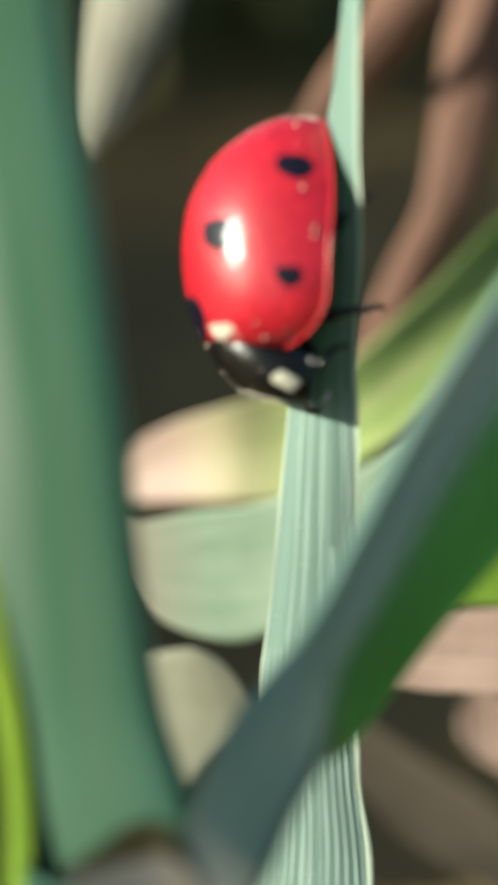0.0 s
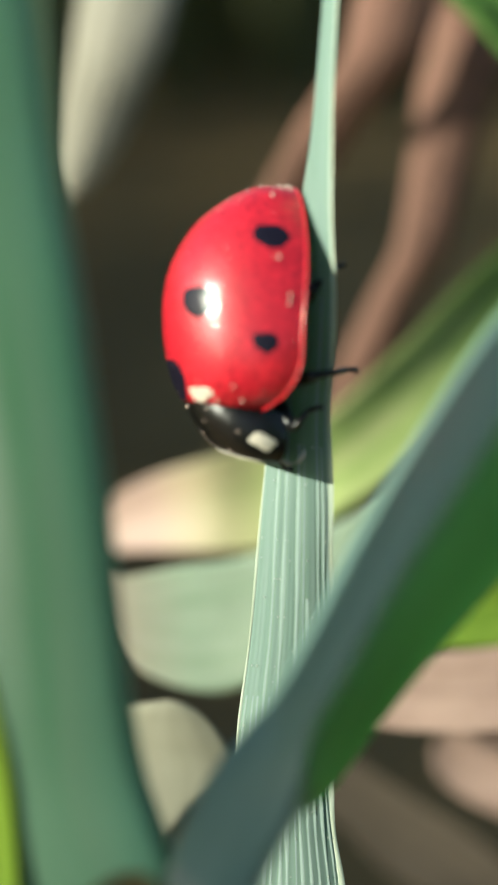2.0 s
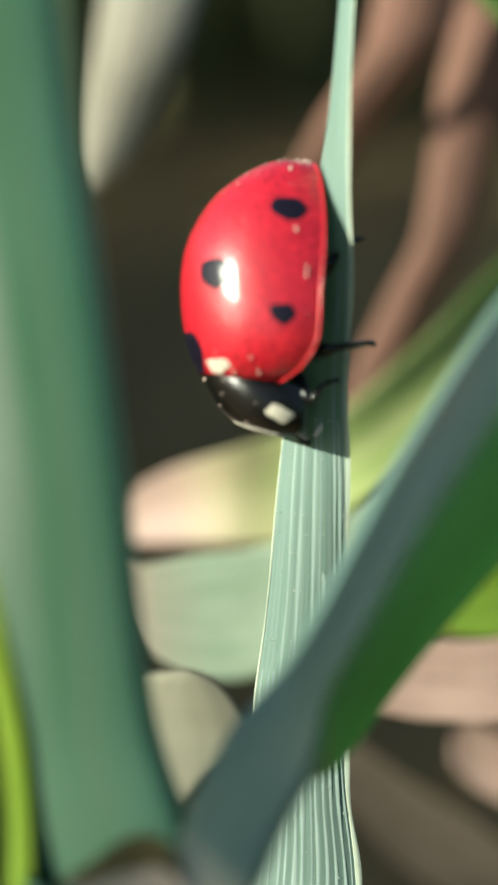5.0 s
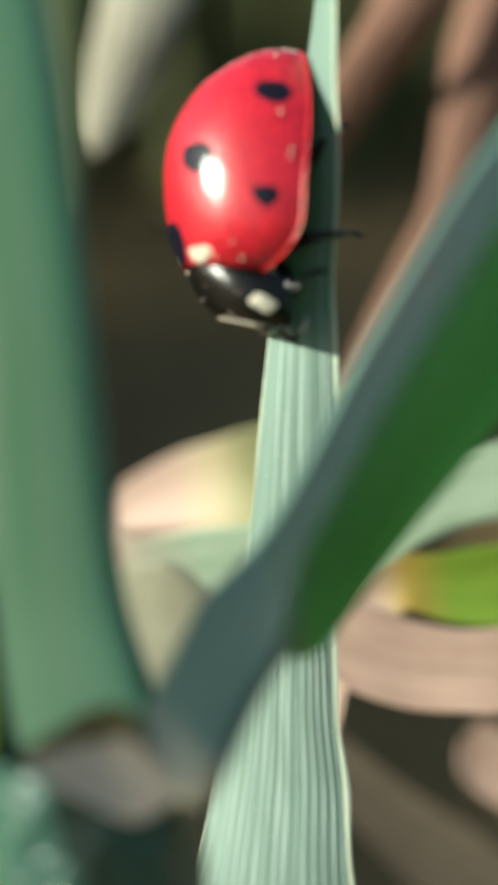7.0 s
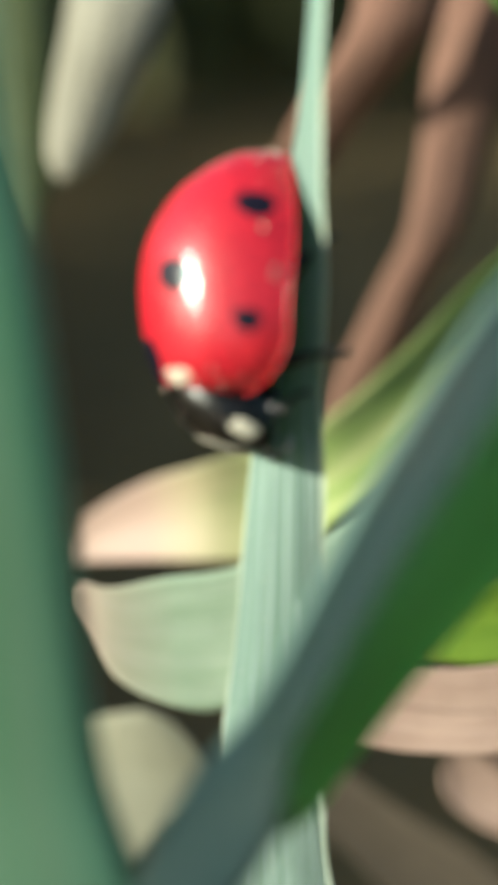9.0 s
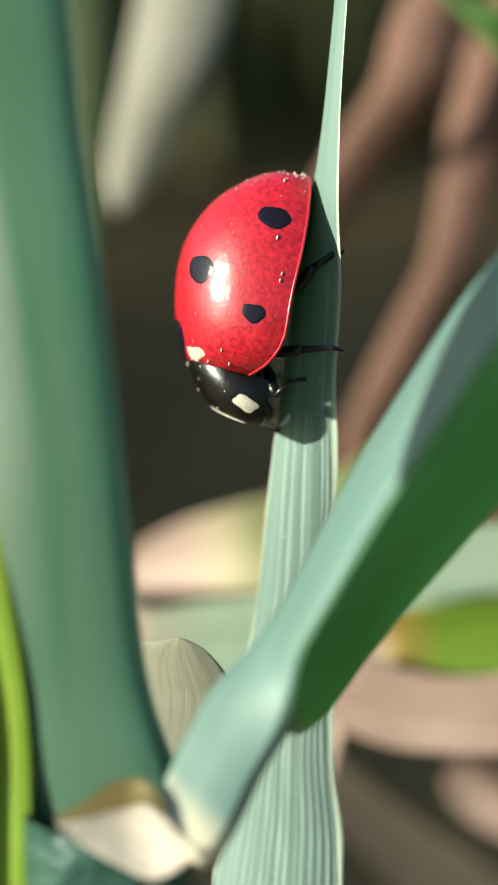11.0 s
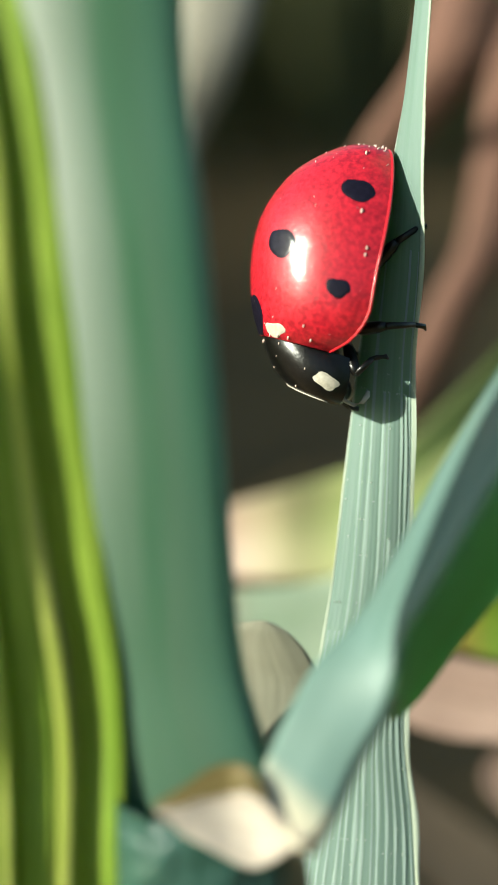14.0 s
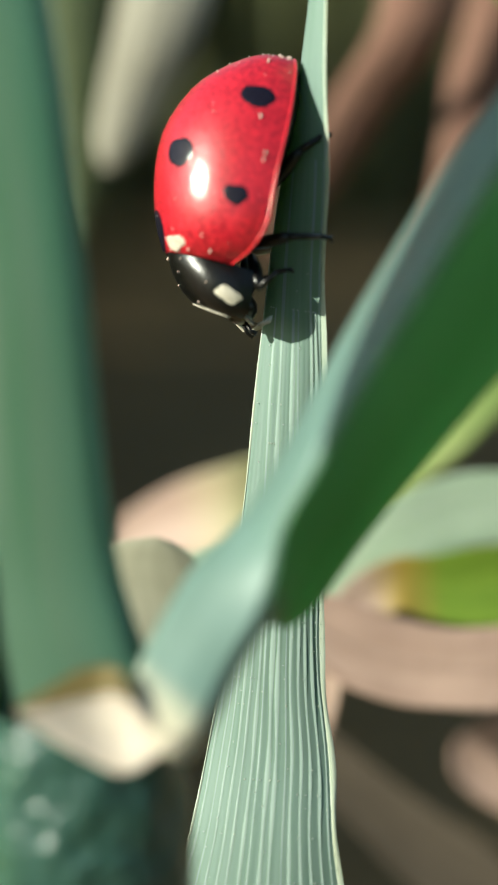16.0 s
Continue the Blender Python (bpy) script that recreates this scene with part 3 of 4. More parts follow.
# ---- the leaf under the beetle ----
def ribbed_blade():
    rows = [(2.34, 5.97, 18.38, 0.10, (0.5, -0.85, 0)), (1.97, 3.75, 10.74, 0.72, (0.3, -0.9, 0)), (1.66, 2.39, 5.95, 1.2, (0.28, -0.95, 0)), (1.49, 1.86, 3.48, 1.75, (0.34, -0.94, 0)),
            (1.32, 1.46, 0.96, 1.90, (0.58, -0.81, 0)), (1.06, 1.08, -2.10, 1.70, (0.85, -0.53, 0)), (0.92, 0.33, -5.10, 1.88, (0.98, -0.21, 0)), (0.80, -0.35, -8.13, 2.19, (1, -0.07, 0)),
            (0.60, -1.05, -10.58, 2.47, (1, -0.04, 0)), (0.50, -1.70, -12.86, 2.79, (1, -0.06, 0)), (0.45, -2.45, -14.85, 3.45, (1, -0.07, 0)), (0.31, -3.43, -16.72, 3.96, (1, -0.09, 0)),
            (0.15, -4.23, -19.25, 4.83, (1, -0.07, 0)), (0.10, -5.70, -23.73, 4.96, (0.98, -0.1, 0)), (-0.20, -6.54, -30.85, 4.58, (0.98, 0, 0)), (-0.40, -7.00, -40.00, 4.00, (0.95, 0.2, 0)),
            (-0.50, -7.20, -53.50, 3.00, (0.9, 0.4, 0))]
    leaf = tagged(new("ribbed_leaf"), "upright pale blue-green ribbed leaf with white edges", "leaf")
    leaf.location = at(-0.5, -7.2, -50)
    inv = Matrix.Translation(-leaf.location)

    def give(name, me, label=""):
        ob = under(new(name, me), leaf, label)
        ob.matrix_parent_inverse = inv

    grid, uvs = strip_grid(rows, across=81, per=6, camber=0.09, ribs=15, depth=0.004)
    give("blade", sheet("blade", grid, uvs, M_BLADE, 0.16), "flat pale green blade")
    g = np.array(grid)
    nor = np.cross(np.gradient(g, axis=0), np.gradient(g, axis=1))
    nor /= np.linalg.norm(nor, axis=2, keepdims=True)
    if nor[40, 40, 1] > 0:
        nor = -nor
    width = np.linalg.norm(g[:, -1] - g[:, 0], axis=1)
    rng = random.Random(3)

    def ridge(name, j0, wide, high, material, label="", start=0, share=0.035):
        """A low rounded ridge that runs along the blade at column j0."""
        verts, faces, uv = [], [], []
        for i in range(start, len(g)):
            w = min(wide, width[i] * share) * (1 + 0.25 * math.sin(i * 0.7 + j0))
            j = int(j0)
            fr = j0 - j
            p = g[i, j] * (1 - fr) + g[i, min(j + 1, 80)] * fr
            n = nor[i, j]
            side = (g[i, -1] - g[i, 0]) / width[i]
            h = high * min(1, width[i] / 3) * (0.8 + 0.3 * math.sin(i * 0.33 + j0 * 2))
            skin = 0.08 * min(1.0, 0.25 + 3 * min(j0, 80 - j0) / 80)
            for a, b, sunk in ((-1, 0, 0.006), (-0.6, 0.6, 0), (0, 1, 0), (0.6, 0.6, 0), (1, 0, 0.006)):
                verts.append(((p + side * a * w + n * (skin + b * h - sunk) + np.array((0, 0, BASE))) * MM))
                uv.append(((a + 1) / 2, i * 0.4))
        for i in range(len(verts) // 5 - 1):
            for k in range(4):
                a = i * 5 + k
                faces.append((a, a + 1, a + 6, a + 5))
        give(name, mesh_of(name, verts, faces, material, uv), label)

    for k in range(15):
        j0 = 5 + k * 5 + rng.uniform(-0.9, 0.9)
        ridge("vein", j0, rng.uniform(0.03, 0.065), rng.uniform(0.002, 0.006), M_VEIN, "", start=rng.choice((24, 32, 40, 46)))
    pts, faces = [], []
    for _ in range(130):
        i, j = rng.randrange(30, len(g) - 24), rng.choice(range(2, 79))
        q, f = blob(g[i, j] + nor[i, j] * 0.095 + np.array((0, 0, BASE)), (rng.uniform(0.012, 0.022), 0.012, rng.uniform(0.014, 0.035)), 4, 6)
        faces += [tuple(n + len(pts) for n in t) for t in f]
        pts += [p * MM for p in q]
    give("wax_grains", mesh_of("wax_grains", pts, faces, M_EDGE), "tiny white wax grains")
    tagged(bpy.data.objects["wax_grains"], "tiny white wax grains", kind="stuff")
    for j0, wide in ((0.3, 0.04), (78.6, 0.11)):
        ridge("margin", j0, wide, 0.04, M_EDGE, "thin whitish margin", start=6, share=0.075)


ribbed_blade()


# ---- the plant in front ----
def front_plant():
    plant = tagged(new("cereal_plant"), "blue-green cereal plant with a waxy leaf and cream collar", "plant")
    plant.location = at(-3.4, -10.4, -50)
    inv = Matrix.Translation(-plant.location)

    def give(name, me, label=""):
        ob = under(new(name, me), plant, label)
        ob.matrix_parent_inverse = inv
        return ob

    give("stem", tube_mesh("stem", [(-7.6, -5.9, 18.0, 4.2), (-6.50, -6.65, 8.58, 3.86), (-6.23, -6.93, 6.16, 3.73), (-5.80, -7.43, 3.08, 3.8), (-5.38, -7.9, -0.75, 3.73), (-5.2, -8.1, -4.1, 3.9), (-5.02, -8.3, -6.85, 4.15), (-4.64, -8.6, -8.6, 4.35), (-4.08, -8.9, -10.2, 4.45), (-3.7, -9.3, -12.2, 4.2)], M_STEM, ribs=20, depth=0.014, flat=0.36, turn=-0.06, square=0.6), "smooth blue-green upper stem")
    give("sheath", tube_mesh("sheath", [(-3.85, -9.6, -10.0, 4.2), (-3.68, -9.8, -11.4, 4.6), (-3.6, -9.95, -12.6, 4.75), (-3.56, -10.1, -14.36, 4.75), (-3.55, -10.3, -20, 4.5), (-3.4, -10.4, -35, 3.6), (-3.4, -10.4, -52, 3.8)], M_LOWER, ribs=26, depth=0.025, flat=0.7), "blue-green leaf sheath, coloured dark as in shade")
    rows = [((-1.55, -11.50, -10.35), (-0.90, 0.55, 0.75), (0.42, 0.45, -0.30)), ((-0.89, -10.95, -9.70), (-1.43, 1.02, 0.79), (0.25, 0.90, -0.52)), ((-0.28, -10.13, -8.70), (-1.43, 1.05, 0.87), (0.22, 0.90, -0.50)), ((0.33, -9.63, -7.79), (-1.50, 1.20, 0.68), (0.19, 1.15, -0.72)),
            ((0.63, -9.36, -6.94), (-1.11, 1.54, 0.38), (0.32, 1.72, -1.96)), ((0.87, -9.13, -5.82), (-0.78, 2.00, -0.22), (0.77, 2.13, -2.74)), ((1.40, -9.01, -4.79), (-0.54, 2.57, -0.06), (1.30, 2.47, -2.37)), ((2.63, -8.61, -2.55), (-0.52, 2.75, 0.17), (1.33, 2.39, -2.99)),
            ((3.83, -8.40, -0.56), (-0.43, 2.83, 0.42), (1.81, 2.34, -2.83)), ((5.17, -8.22, 1.63), (-0.53, 2.69, 0.31), (1.97, 2.28, -3.08)), ((6.31, -8.23, 3.20), (-0.67, 2.64, 0.16), (2.23, 2.40, -2.68)), ((9.5, -8.6, 8.0), (-0.7, 2.4, 0.1), (2.0, 2.2, -2.2)), ((13.5, -9.5, 12.5), (-0.5, 1.6, 0.1), (1.3, 1.5, -1.5))]
    flat = [(*a, *b, *c) for a, b, c in rows]
    grid, uvs, per, half, run, last = [], [], 6, 14, 0.0, None
    for i in range((len(rows) - 1) * per + 1):
        v = smooth(flat, i / per)
        c, left, right = v[:3], v[3:6], v[6:]
        run += 0 if last is None else float(np.linalg.norm(c - last))
        last = c
        out = -(left + right)
        out = out / np.linalg.norm(out)
        line, ul = [], []
        for j in range(-half, half + 1):
            f = abs(j) / half
            arm = left if j < 0 else right
            w = np.linalg.norm(arm)
            round_off = math.sqrt(f * f + 0.04) - 0.2
            line.append(c + arm * round_off / 0.82 + out * w * (0.20 * f * (1 - f) * 2 - 0.02))
            ul.append(((j + half) / (2 * half), run))
        grid.append(line)
        uvs.append(ul)
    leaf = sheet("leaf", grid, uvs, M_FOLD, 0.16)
    give("leaf", leaf, "waxy folded leaf, sunlit half coloured pale, shaded half deep green")
    col = []
    for top, low in (((-4.90, -11.20, -9.48), (-4.87, -11.22, -9.54)), ((-4.29, -11.10, -9.39), (-4.28, -11.35, -9.99)), ((-3.74, -10.90, -9.29), (-3.69, -11.45, -10.29)), ((-3.20, -10.80, -9.25), (-3.17, -11.50, -10.57)),
                     ((-2.75, -10.90, -9.15), (-2.65, -11.55, -10.77)), ((-2.32, -11.10, -9.35), (-2.17, -11.55, -10.61)), ((-1.93, -11.20, -9.69), (-1.77, -11.50, -10.31)), ((-1.50, -11.30, -9.95), (-1.40, -11.40, -9.98))):
        a, b = np.array(top), np.array(low)
        w = float(np.linalg.norm(b - a))
        col.append((*((a + b) / 2), w, tuple((b - a) / w)))
    grid, uvs = strip_grid(col, across=15, per=8, camber=0.12, ribs=4, depth=0.02)
    rim = [(np.array(c[:3]) - np.array(c[4]) * c[3] / 2) for c in col[:6]]
    # Added sheet: carries the collar's shade and the brown of the stem base.
    base_shade = []
    for p, rise in zip(rim, (0.2, 0.5, 0.75, 0.85, 0.7, 0.4)):
        base_shade.append((*(p + np.array((0.03, 0.40, 0.22)) * rise), rise, (0.05, -0.86, -0.5)))
    grid, uvs = strip_grid(base_shade, across=9, per=6, camber=0.1)
    give("base_shade", sheet("base_shade", grid, uvs, M_BASE_SHADE, 0.08), "added olive-brown sheet for the shaded stem base")
    grid, uvs = strip_grid(col, across=15, per=8, camber=0.12, ribs=4, depth=0.02)
    give("ligule", sheet("ligule", grid, uvs, M_MEMBRANE, 0.12), "cream papery collar with a pointed ear")


front_plant()
tipped_leaf("dry_leaf", [(-2.45, -4.40, -7.85, 0.20, (1, 0, 0)), (-2.42, -4.42, -7.94, 0.96, (0.99, -0.05, -0.1)), (-2.47, -4.45, -8.15, 1.90, (0.99, -0.05, -0.15)), (-2.42, -4.50, -8.65, 2.75, (0.98, -0.06, -0.18)), (-2.27, -4.75, -9.55, 3.10, (0.98, -0.03, -0.16)), (-2.42, -5.80, -10.85, 2.40, (0.99, 0, -0.1)), (-2.60, -6.90, -12.65, 2.08, (1, 0, 0)), (-3.10, -7.50, -14.45, 2.20, (1, 0, 0.3)), (-3.70, -7.90, -20.05, 2.20, (1, 0, 0)), (-3.70, -8.00, -54.05, 2.00, (1, 0, 0))],
           M_DRYGREY, "grey-beige withered leaf with a rounded end", 0.32, "rounded withered end", group="dry leaves", camber=0.05)


# ---- the beetle ----
# Its own space: x to the head, y to its left, z to its back, in mm.
def curve(keys, s):
    """A smooth value through evenly or unevenly spaced (s, value) pairs."""
    xs, ys = [k[0] for k in keys], [k[1] for k in keys]
    i = max(0, min(len(xs) - 2, int(np.searchsorted(xs, s)) - 1))
    d = [(ys[min(j + 1, len(xs) - 1)] - ys[max(j - 1, 0)]) / (xs[min(j + 1, len(xs) - 1)] - xs[max(j - 1, 0)]) for j in (i, i + 1)]
    h = xs[i + 1] - xs[i]
    t = (s - xs[i]) / h
    return (2 * t**3 - 3 * t * t + 1) * ys[i] + (t**3 - 2 * t * t + t) * h * d[0] + (3 * t * t - 2 * t**3) * ys[i + 1] + (t**3 - t * t) * h * d[1]


TALL = [(0, 0.06), (0.03, 0.80), (0.1, 1.42), (0.25, 2.30), (0.45, 2.78), (0.62, 2.78), (0.8, 2.48), (0.92, 2.12), (1.0, 1.78)]
WIDE = [(0, 0.06), (0.03, 0.72), (0.1, 1.24), (0.25, 1.90), (0.45, 2.41), (0.62, 2.58), (0.8, 2.60), (0.92, 2.28), (1.0, 1.60)]
LONG = 6.27


def wing_case_point(s, th, lift=0.0):
    """A point of the left wing case: s from tail to shoulder, th in degrees from the back's midline."""
    a = radians(th)
    h, w = curve(TALL, s) + lift, curve(WIDE, s) + lift
    x = (s - 0.5) * LONG + 0.2 * max(0.0, 1 - s / 0.14) ** 2
    bow = 0.10 * (1 - math.cos(a))
    rise = curve([(0, 0.12), (0.3, -0.04), (0.6, -0.12), (0.8, -0.06), (0.92, 0.08), (1.0, 0.34)], s) * math.sin(a) ** 2
    return np.array((x - bow * s, w * math.sin(a), h * math.cos(a) + rise))


def local_mesh(name, pts, faces, material):
    return mesh_of(name, [tuple(c * MM for c in p) for p in pts], faces, material)


def lattice(rows):
    n, m = len(rows), len(rows[0])
    return [p for r in rows for p in r], [(i * m + j, i * m + j + 1, (i + 1) * m + j + 1, (i + 1) * m + j) for i in range(n - 1) for j in range(m - 1)]


def flip(faces):
    return [tuple(reversed(f)) for f in faces]


def mirror(pts):
    return [np.array((p[0], -p[1], p[2])) for p in pts]


def patch(s0, th0, rs, rt, wob, lift, lim=None):
    """A rounded patch lying on the wing case."""
    pts, faces = [wing_case_point(s0, th0, lift)], []
    rings, n = 5, 28
    for r in range(1, rings + 1):
        for k in range(n):
            a = 2 * math.pi * k / n
            f = r / rings * (1 + wob * math.sin(3 * a + 1) + wob * 0.6 * math.sin(5 * a))
            s, th = s0 + rs * f * math.cos(a), th0 + rt * f * math.sin(a)
            if lim is not None:
                th = max(th, lim)
            pts.append(wing_case_point(min(s, 0.998), th, lift if r < rings else lift * 0.2))
    for k in range(n):
        faces.append((0, 1 + k, 1 + (k + 1) % n))
        for r in range(rings - 1):
            a, b = 1 + r * n + k, 1 + r * n + (k + 1) % n
            faces.append((a, a + n, b + n, b))
    return pts, faces


def rod(points, radii, sides=8):
    """A jointed round rod through points."""
    pts, faces = [], []
    for i, (p, r) in enumerate(zip(points, radii)):
        p = np.array(p, float)
        d = np.array(points[min(i + 1, len(points) - 1)], float) - np.array(points[max(i - 1, 0)], float)
        d /= np.linalg.norm(d) + 1e-9
        u = np.cross(d, (0.3, 0.2, 0.93))
        u /= np.linalg.norm(u)
        v = np.cross(d, u)
        for k in range(sides):
            a = 2 * math.pi * k / sides
            pts.append(p + r * (u * math.cos(a) + v * math.sin(a)))
    for i in range(len(points) - 1):
        for k in range(sides):
            a, b = i * sides + k, i * sides + (k + 1) % sides
            faces.append((a, b, b + sides, a + sides))
    faces.append(tuple(range(sides - 1, -1, -1)))
    faces.append(tuple((len(points) - 1) * sides + k for k in range(sides)))
    return pts, faces


def beetle():
    bug = tagged(new("ladybird"), "red seven-spotted ladybird beetle climbing head down", "beetle")

    def give(name, shape, material, parent=None, label=""):
        pts, faces = shape
        return under(new(name, local_mesh(name, pts, faces, material)), parent or bug, label)

    # wing cases, each with its rim, spots and pale shoulder mark
    ths = [0.6, 6, 14, 23, 32, 41, 50, 59, 67, 74, 79, 83, 87, 90, 92.5]
    ss = [0.0, 0.012, 0.03, 0.055, 0.09, 0.13, 0.18, 0.24, 0.30, 0.37, 0.44, 0.51, 0.58, 0.65, 0.72, 0.78, 0.84, 0.89, 0.93, 0.965, 0.985, 1.0]
    rows = []
    for s in ss:
        line = []
        drop = 1 + 0.075 * min(1.0, max(0.0, (s - 0.5) / 0.3)) ** 2
        for th in (a * drop if a > 60 else a for a in ths):
            lip = 0.0 if s < 0.985 else -0.06 * (s - 0.985) / 0.015
            p = wing_case_point(s, th, lip)
            line.append(p)
        rows.append(line)
    pts, faces = lattice(rows)
    seam = [wing_case_point(s, 92 * (1 + 0.075 * min(1.0, max(0.0, (s - 0.5) / 0.3)) ** 2), 0.01) for s in ss]
    for side in (1, -1):
        m = (lambda q: (q[0], q[1])) if side > 0 else (lambda q: (mirror(q[0]), flip(q[1])))
        wing = give("wing_case", m((pts, faces)), M_RED)
        give("rim", m(rod(seam, [0.025] + [0.042] * (len(seam) - 2) + [0.03])), M_RIM, wing, "thin raised red rim")
        for s0, th0, rs, rt, wob in ((0.284, 70, 0.050, 11.5, 0.05), (0.600, 34, 0.062, 10.5, 0.05), (0.724, 75, 0.042, 7.2, 0.08)):
            give("spot", m(patch(s0, th0, rs, rt, wob, 0.018)), M_SPOT, wing, "black spot")
        give("shoulder_spot", m(patch(0.925, 5, 0.085, 14, 0.03, 0.016, lim=0.5)), M_SPOT, wing, "half of the black spot at the seam")
        give("pale_mark", m(patch(0.967, 36, 0.030, 13, 0.12, 0.022)), M_WHITE, wing, "cream triangular mark")

    # underside
    give("abdomen", blob((0.1, 0, -0.05), (2.9, 2.1, 0.5), 18, 28), M_BLACK, None, "black underside")

    # pronotum
    def pro(s, th, lift=0.0):
        a = radians(th)
        h = curve([(0, 1.74), (0.3, 1.68), (0.6, 1.50), (0.85, 1.24), (1, 0.94)], s) + lift
        w = curve([(0, 1.42), (0.3, 1.58), (0.6, 1.60), (0.85, 1.47), (1, 1.22)], s) + lift
        return np.array((2.98 + 1.25 * s + 0.12 * math.sin(a) * s, w * math.sin(a), h * math.cos(a) - 0.40 * s))

    grid = [[pro(s, th) for th in range(-110, 111, 10)] for s in np.linspace(0, 1, 12)]
    p0, f0 = lattice(grid)
    p0 = list(p0) + [np.array((4.1, 0, -0.4))]
    m = len(grid[0])
    f0 += [(11 * m + j, 11 * m + j + 1, len(p0) - 1) for j in range(m - 1)]
    shield = give("pronotum", (p0, f0), M_BLACK, None, "black shiny neck shield")
    for side in (1, -1):
        q = patch_on(pro, 0.60, 85, 0.15, 14)
        q = q if side > 0 else (mirror(q[0]), flip(q[1]))
        give("cheek_mark", q, M_WHITE, shield, "cream patch on the corner")
    # Rim light on the shield's front edge, drawn as a pale rod.
    give("edge_gleam", rod([pro(0.985, th, 0.01) for th in range(-90, 91, 10)], [0.02] * 19), M_WHITE, shield, "pale rod for the gleam along the front edge")

    # head, which nods
    head = give("head", blob((0.20, 0, -0.02), (0.44, 0.80, 0.46), 14, 20, 0.02), M_BLACK, None, "small black head")
    for y in (0.48, -0.48):
        give("eye_mark", blob((0.30, y * 1.35, 0.16), (0.17, 0.13, 0.16), 8, 10), M_WHITE, head, "pale mark by the eye")
        give("eye", blob((0.22, y * 1.5, 0.10), (0.16, 0.12, 0.18), 8, 12), M_SPOT, head, "black eye")
        give("antenna", rod([(0.30, y * 1.3, -0.02), (0.52, y * 1.75, -0.10), (0.66, y * 1.9, -0.32), (0.62, y * 1.85, -0.56), (0.46, y * 1.7, -0.74), (0.34, y * 1.6, -0.80)], [0.055, 0.055, 0.06, 0.06, 0.08, 0.04]), M_WHITE, head, "short clubbed pale antenna")
        give("mouthpart", rod([(0.55, y * 0.5, -0.2), (0.78, y * 0.65, -0.36), (0.84, y * 0.7, -0.55)], [0.06, 0.06, 0.085]), M_BLACK, head, "black feeler by the mouth")

    # legs: hip, knee, ankle, foot
    for hip, knee, ankle, toe in (((2.55, 0.75, -0.45), (3.35, 1.50, -0.85), (2.80, 1.50, -1.15), (2.62, 1.45, -1.50)),
                                  ((2.25, 1.00, -0.40), (1.85, 1.85, -1.15), (1.55, 1.62, -1.95), (1.50, 1.50, -2.25)),
                                  ((0.55, 0.80, -0.40), (-0.45, 1.55, -0.75), (-1.02, 1.55, -1.20), (-1.12, 1.48, -1.38))):
        for side in (1, -1):
            sgn = np.array((1, side, 1))
            a, b, c, d = (np.array(v) * sgn for v in (hip, knee, ankle, toe))
            leg = give("leg", rod([a, a * 0.6 + b * 0.4, a * 0.2 + b * 0.8, b], [0.12, 0.19, 0.17, 0.11]), M_BLACK, None, "thin black jointed leg")
            give("shin", rod([b, b * 0.5 + c * 0.5, c], [0.105, 0.095, 0.085]), M_BLACK, leg)
            give("foot", rod([c, c * 0.5 + d * 0.5, d, d + (d - c) * 0.3 + np.array((0.1, 0, 0))], [0.07, 0.075, 0.08, 0.03]), M_BLACK, leg)

    # pollen grains stuck to the wing cases
    rng = random.Random(5)
    pts, faces = [], []
    spots = [(0.02 + 0.03 * rng.random(), rng.uniform(10, 90), rng.uniform(0.02, 0.036)) for _ in range(14)]
    spots += [(rng.uniform(0.08, 0.99), rng.uniform(5, 88), rng.uniform(0.012, 0.024)) for _ in range(20)]
    spots += [(0.37, 76, 0.06), (0.10, 60, 0.06), (0.52, 84, 0.05), (0.55, 84, 0.045), (0.92, 62, 0.04), (0.97, 75, 0.05), (0.012, 72, 0.07), (0.02, 84, 0.06), (0.03, 60, 0.05), (0.05, 30, 0.035), (0.08, 15, 0.03), (0.14, 8, 0.03), (0.20, 20, 0.028), (0.985, 55, 0.05), (0.985, 42, 0.06), (0.99, 30, 0.05)]
    for s, th, r in spots:
        q, f = blob(wing_case_point(s, th, r * 0.25), (r * 1.1, r * 0.8, r * 0.5), 6, 8, 0.3)
        faces += [tuple(i + len(pts) for i in t) for t in f]
        pts += q
    for s, th, r in ((0.22, -4, 0.055), (0.18, 34, 0.035), (0.45, 25, 0.025), (0.7, 5, 0.03), (0.9, 40, 0.035), (0.5, 62, 0.03)):
        q, f = blob(pro(s, th, r * 0.2), (r, r * 0.9, r * 0.6), 6, 8, 0.16)
        faces += [tuple(i + len(pts) for i in t) for t in f]
        pts += q
    tagged(give("pollen", (pts, faces), M_DUST, None, "scattered pale pollen grains"), kind="stuff")
    return bug, head


def patch_on(fn, s0, th0, rs, rt):
    pts, faces, n = [fn(s0, th0, 0.015)], [], 22
    for r in (1, 2, 3):
        for k in range(n):
            a = 2 * math.pi * k / n
            f = r / 3 * (1 + 0.13 * math.sin(4 * a + 0.6))
            pts.append(fn(s0 + rs * f * math.cos(a), th0 + rt * f * math.sin(a), 0.015 if r < 3 else 0.0))
    for k in range(n):
        faces.append((0, 1 + k, 1 + (k + 1) % n))
        for r in range(2):
            a, b = 1 + r * n + k, 1 + r * n + (k + 1) % n
            faces.append((a, a + n, b + n, b))
    return pts, faces


ladybird, ladybird_head = beetle()


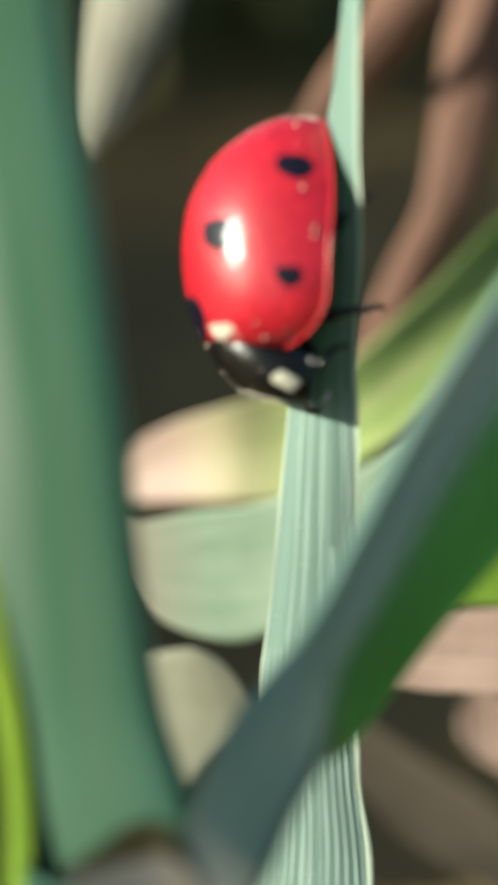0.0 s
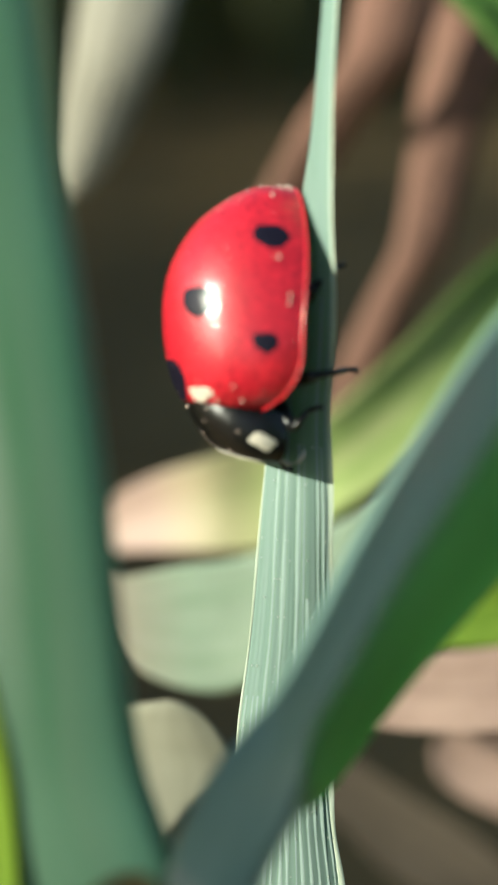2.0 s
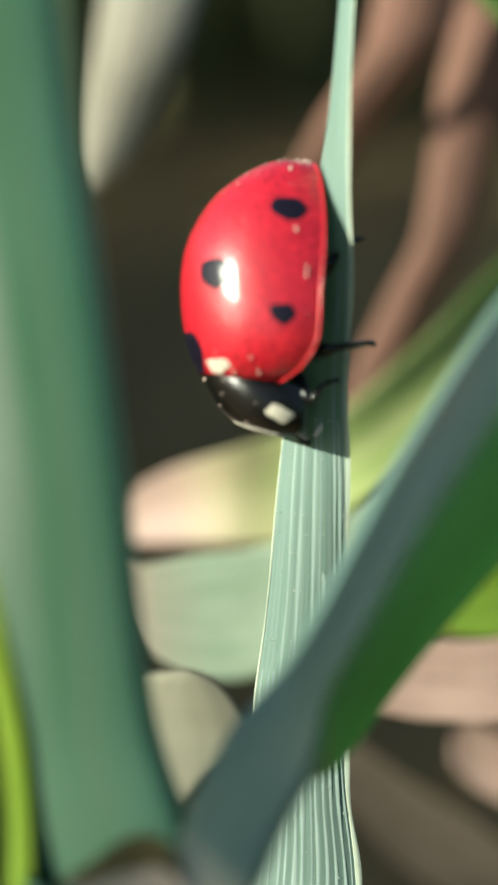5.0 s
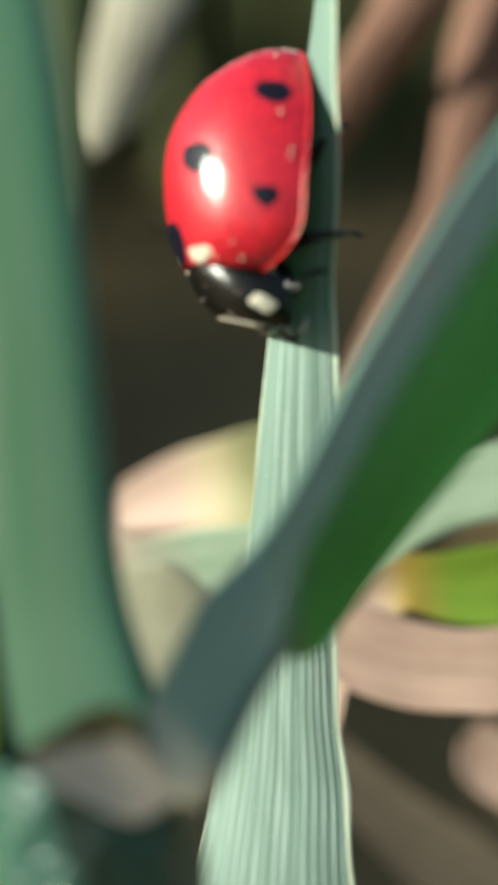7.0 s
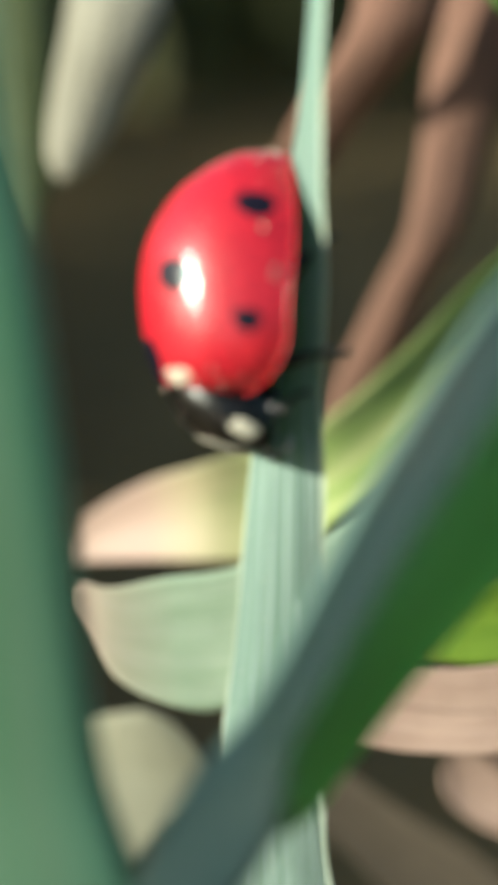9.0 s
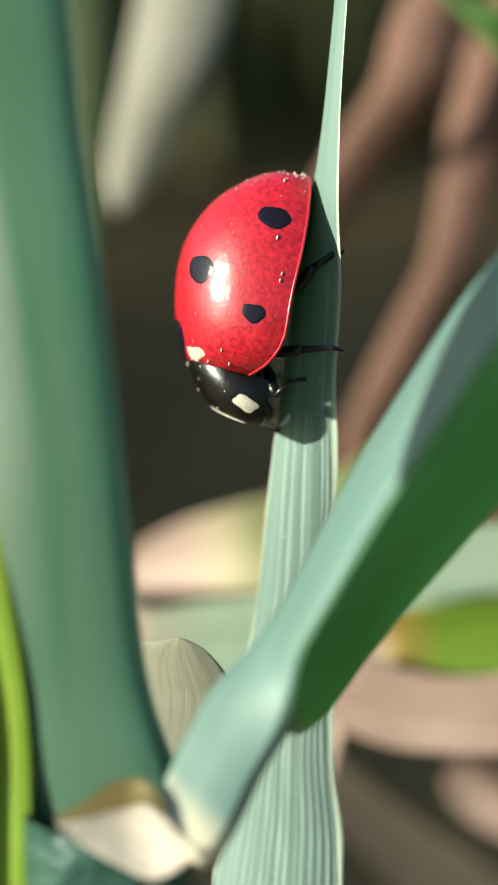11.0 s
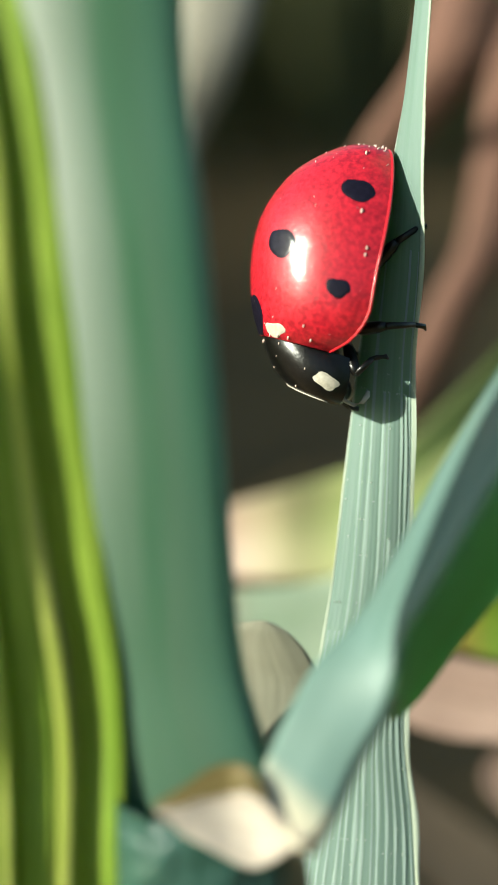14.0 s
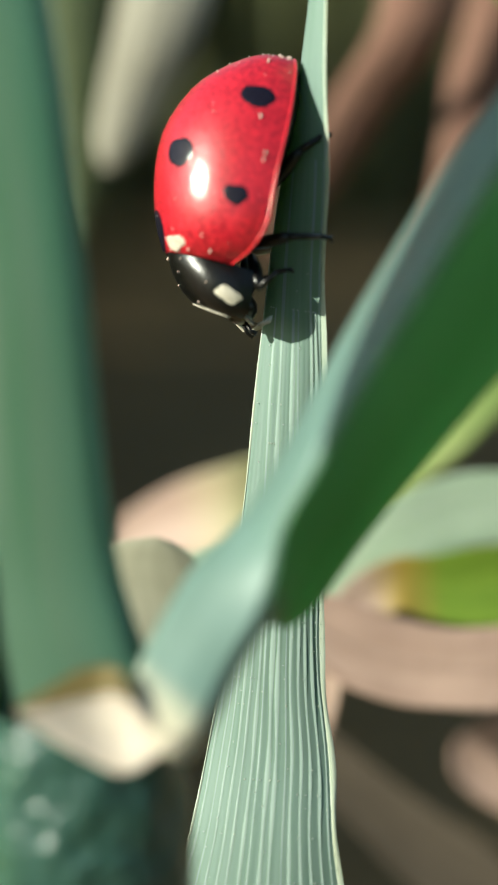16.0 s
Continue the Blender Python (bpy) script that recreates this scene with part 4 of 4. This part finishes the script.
# ---- movement ----
def stance(mid, ahead, back):
    """The beetle's pose: the middle of its belly, the way it heads and the way its back points."""
    x = Vector(ahead).normalized()
    z = Vector(back)
    z = (z - x * z.dot(x)).normalized()
    y = z.cross(x)
    m = Matrix((x, y, z)).transposed().to_4x4()
    m.translation = at(*mid)
    return m


def motions():
    first = stance((0.259, 2.074, 0.582), (-0.199, -0.370, -0.908), (-0.948, -0.163, 0.274))
    between = stance((0.17, 2.05, 0.64), (-0.250, -0.330, -0.909), (-0.945, -0.110, 0.302))
    second = stance((0.086, 2.026, 0.694), (-0.301, -0.288, -0.909), (-0.942, -0.055, 0.330))
    walk(ladybird, [(0.0, first), (8.7, first), (9.7, between), (10.8, second), (16.0, second)])
    # the unseen shading leaf lies low, lifts, then drops half way back a while
    lifts = ((0.0, 0.0), (8.7, 0.0), (9.8, 0.5), (10.8, 1.0), (11.5, 1.15), (12.0, 0.9), (12.5, 1.3), (13.0, 0.8), (14.5, 0.55), (15.2, 0.65), (16.0, 0.8))
    walk(moving_shade_leaf, [(t, pose((6.0 * f - 3.4) * MM, (2.4 * f - 1.4) * MM, (9.8 * f - 4.8) * MM)) for t, f in lifts])
    # the low leaves behind sink as the wind drops
    times = (0.0, 1.0, 2.0, 3.0, 4.2, 6.5, 7.0, 7.5, 8.0, 8.5, 8.7, 10.8, 11.2, 16.0)
    long_sway = (2.7, 2.4, 2.2, 2.05, 2.05, 1.5, 1.0, 0.65, 0.45, 2.0, 2.0, 0.05, 0.0, 0.0)
    short_sway = (1.9, 1.85, 1.8, 1.8, 1.8, 0.7, 0.2, -0.2, 0.0, 1.6, 1.6, 0.05, 0.0, 0.0)
    for leaf, lifts in zip(low_leaves, (long_sway, long_sway, *[short_sway] * 4)):
        rest = leaf.location.copy()
        walk(leaf, [(t, Matrix.Translation(rest + Vector((0, 0, h * MM)))) for t, h in zip(times, lifts)])
    nods = [(0.0, 0, 0), (4.0, 0, 0), (8.7, 0, 0), (10.8, 6, 0), (11.5, 2, 2), (12.0, 10, 0), (12.5, 0, -3), (13.0, 4, 0), (13.5, 4, 2), (13.8, 10, 0), (14.5, 2, 0), (15.0, 4, 0), (15.5, 8, 3), (16.0, -12, 4)]
    walk(ladybird_head, [(t, pose(3.72 * MM, 0, -0.64 * MM, 0, p + 18, y)) for t, p, y in nods])


motions()
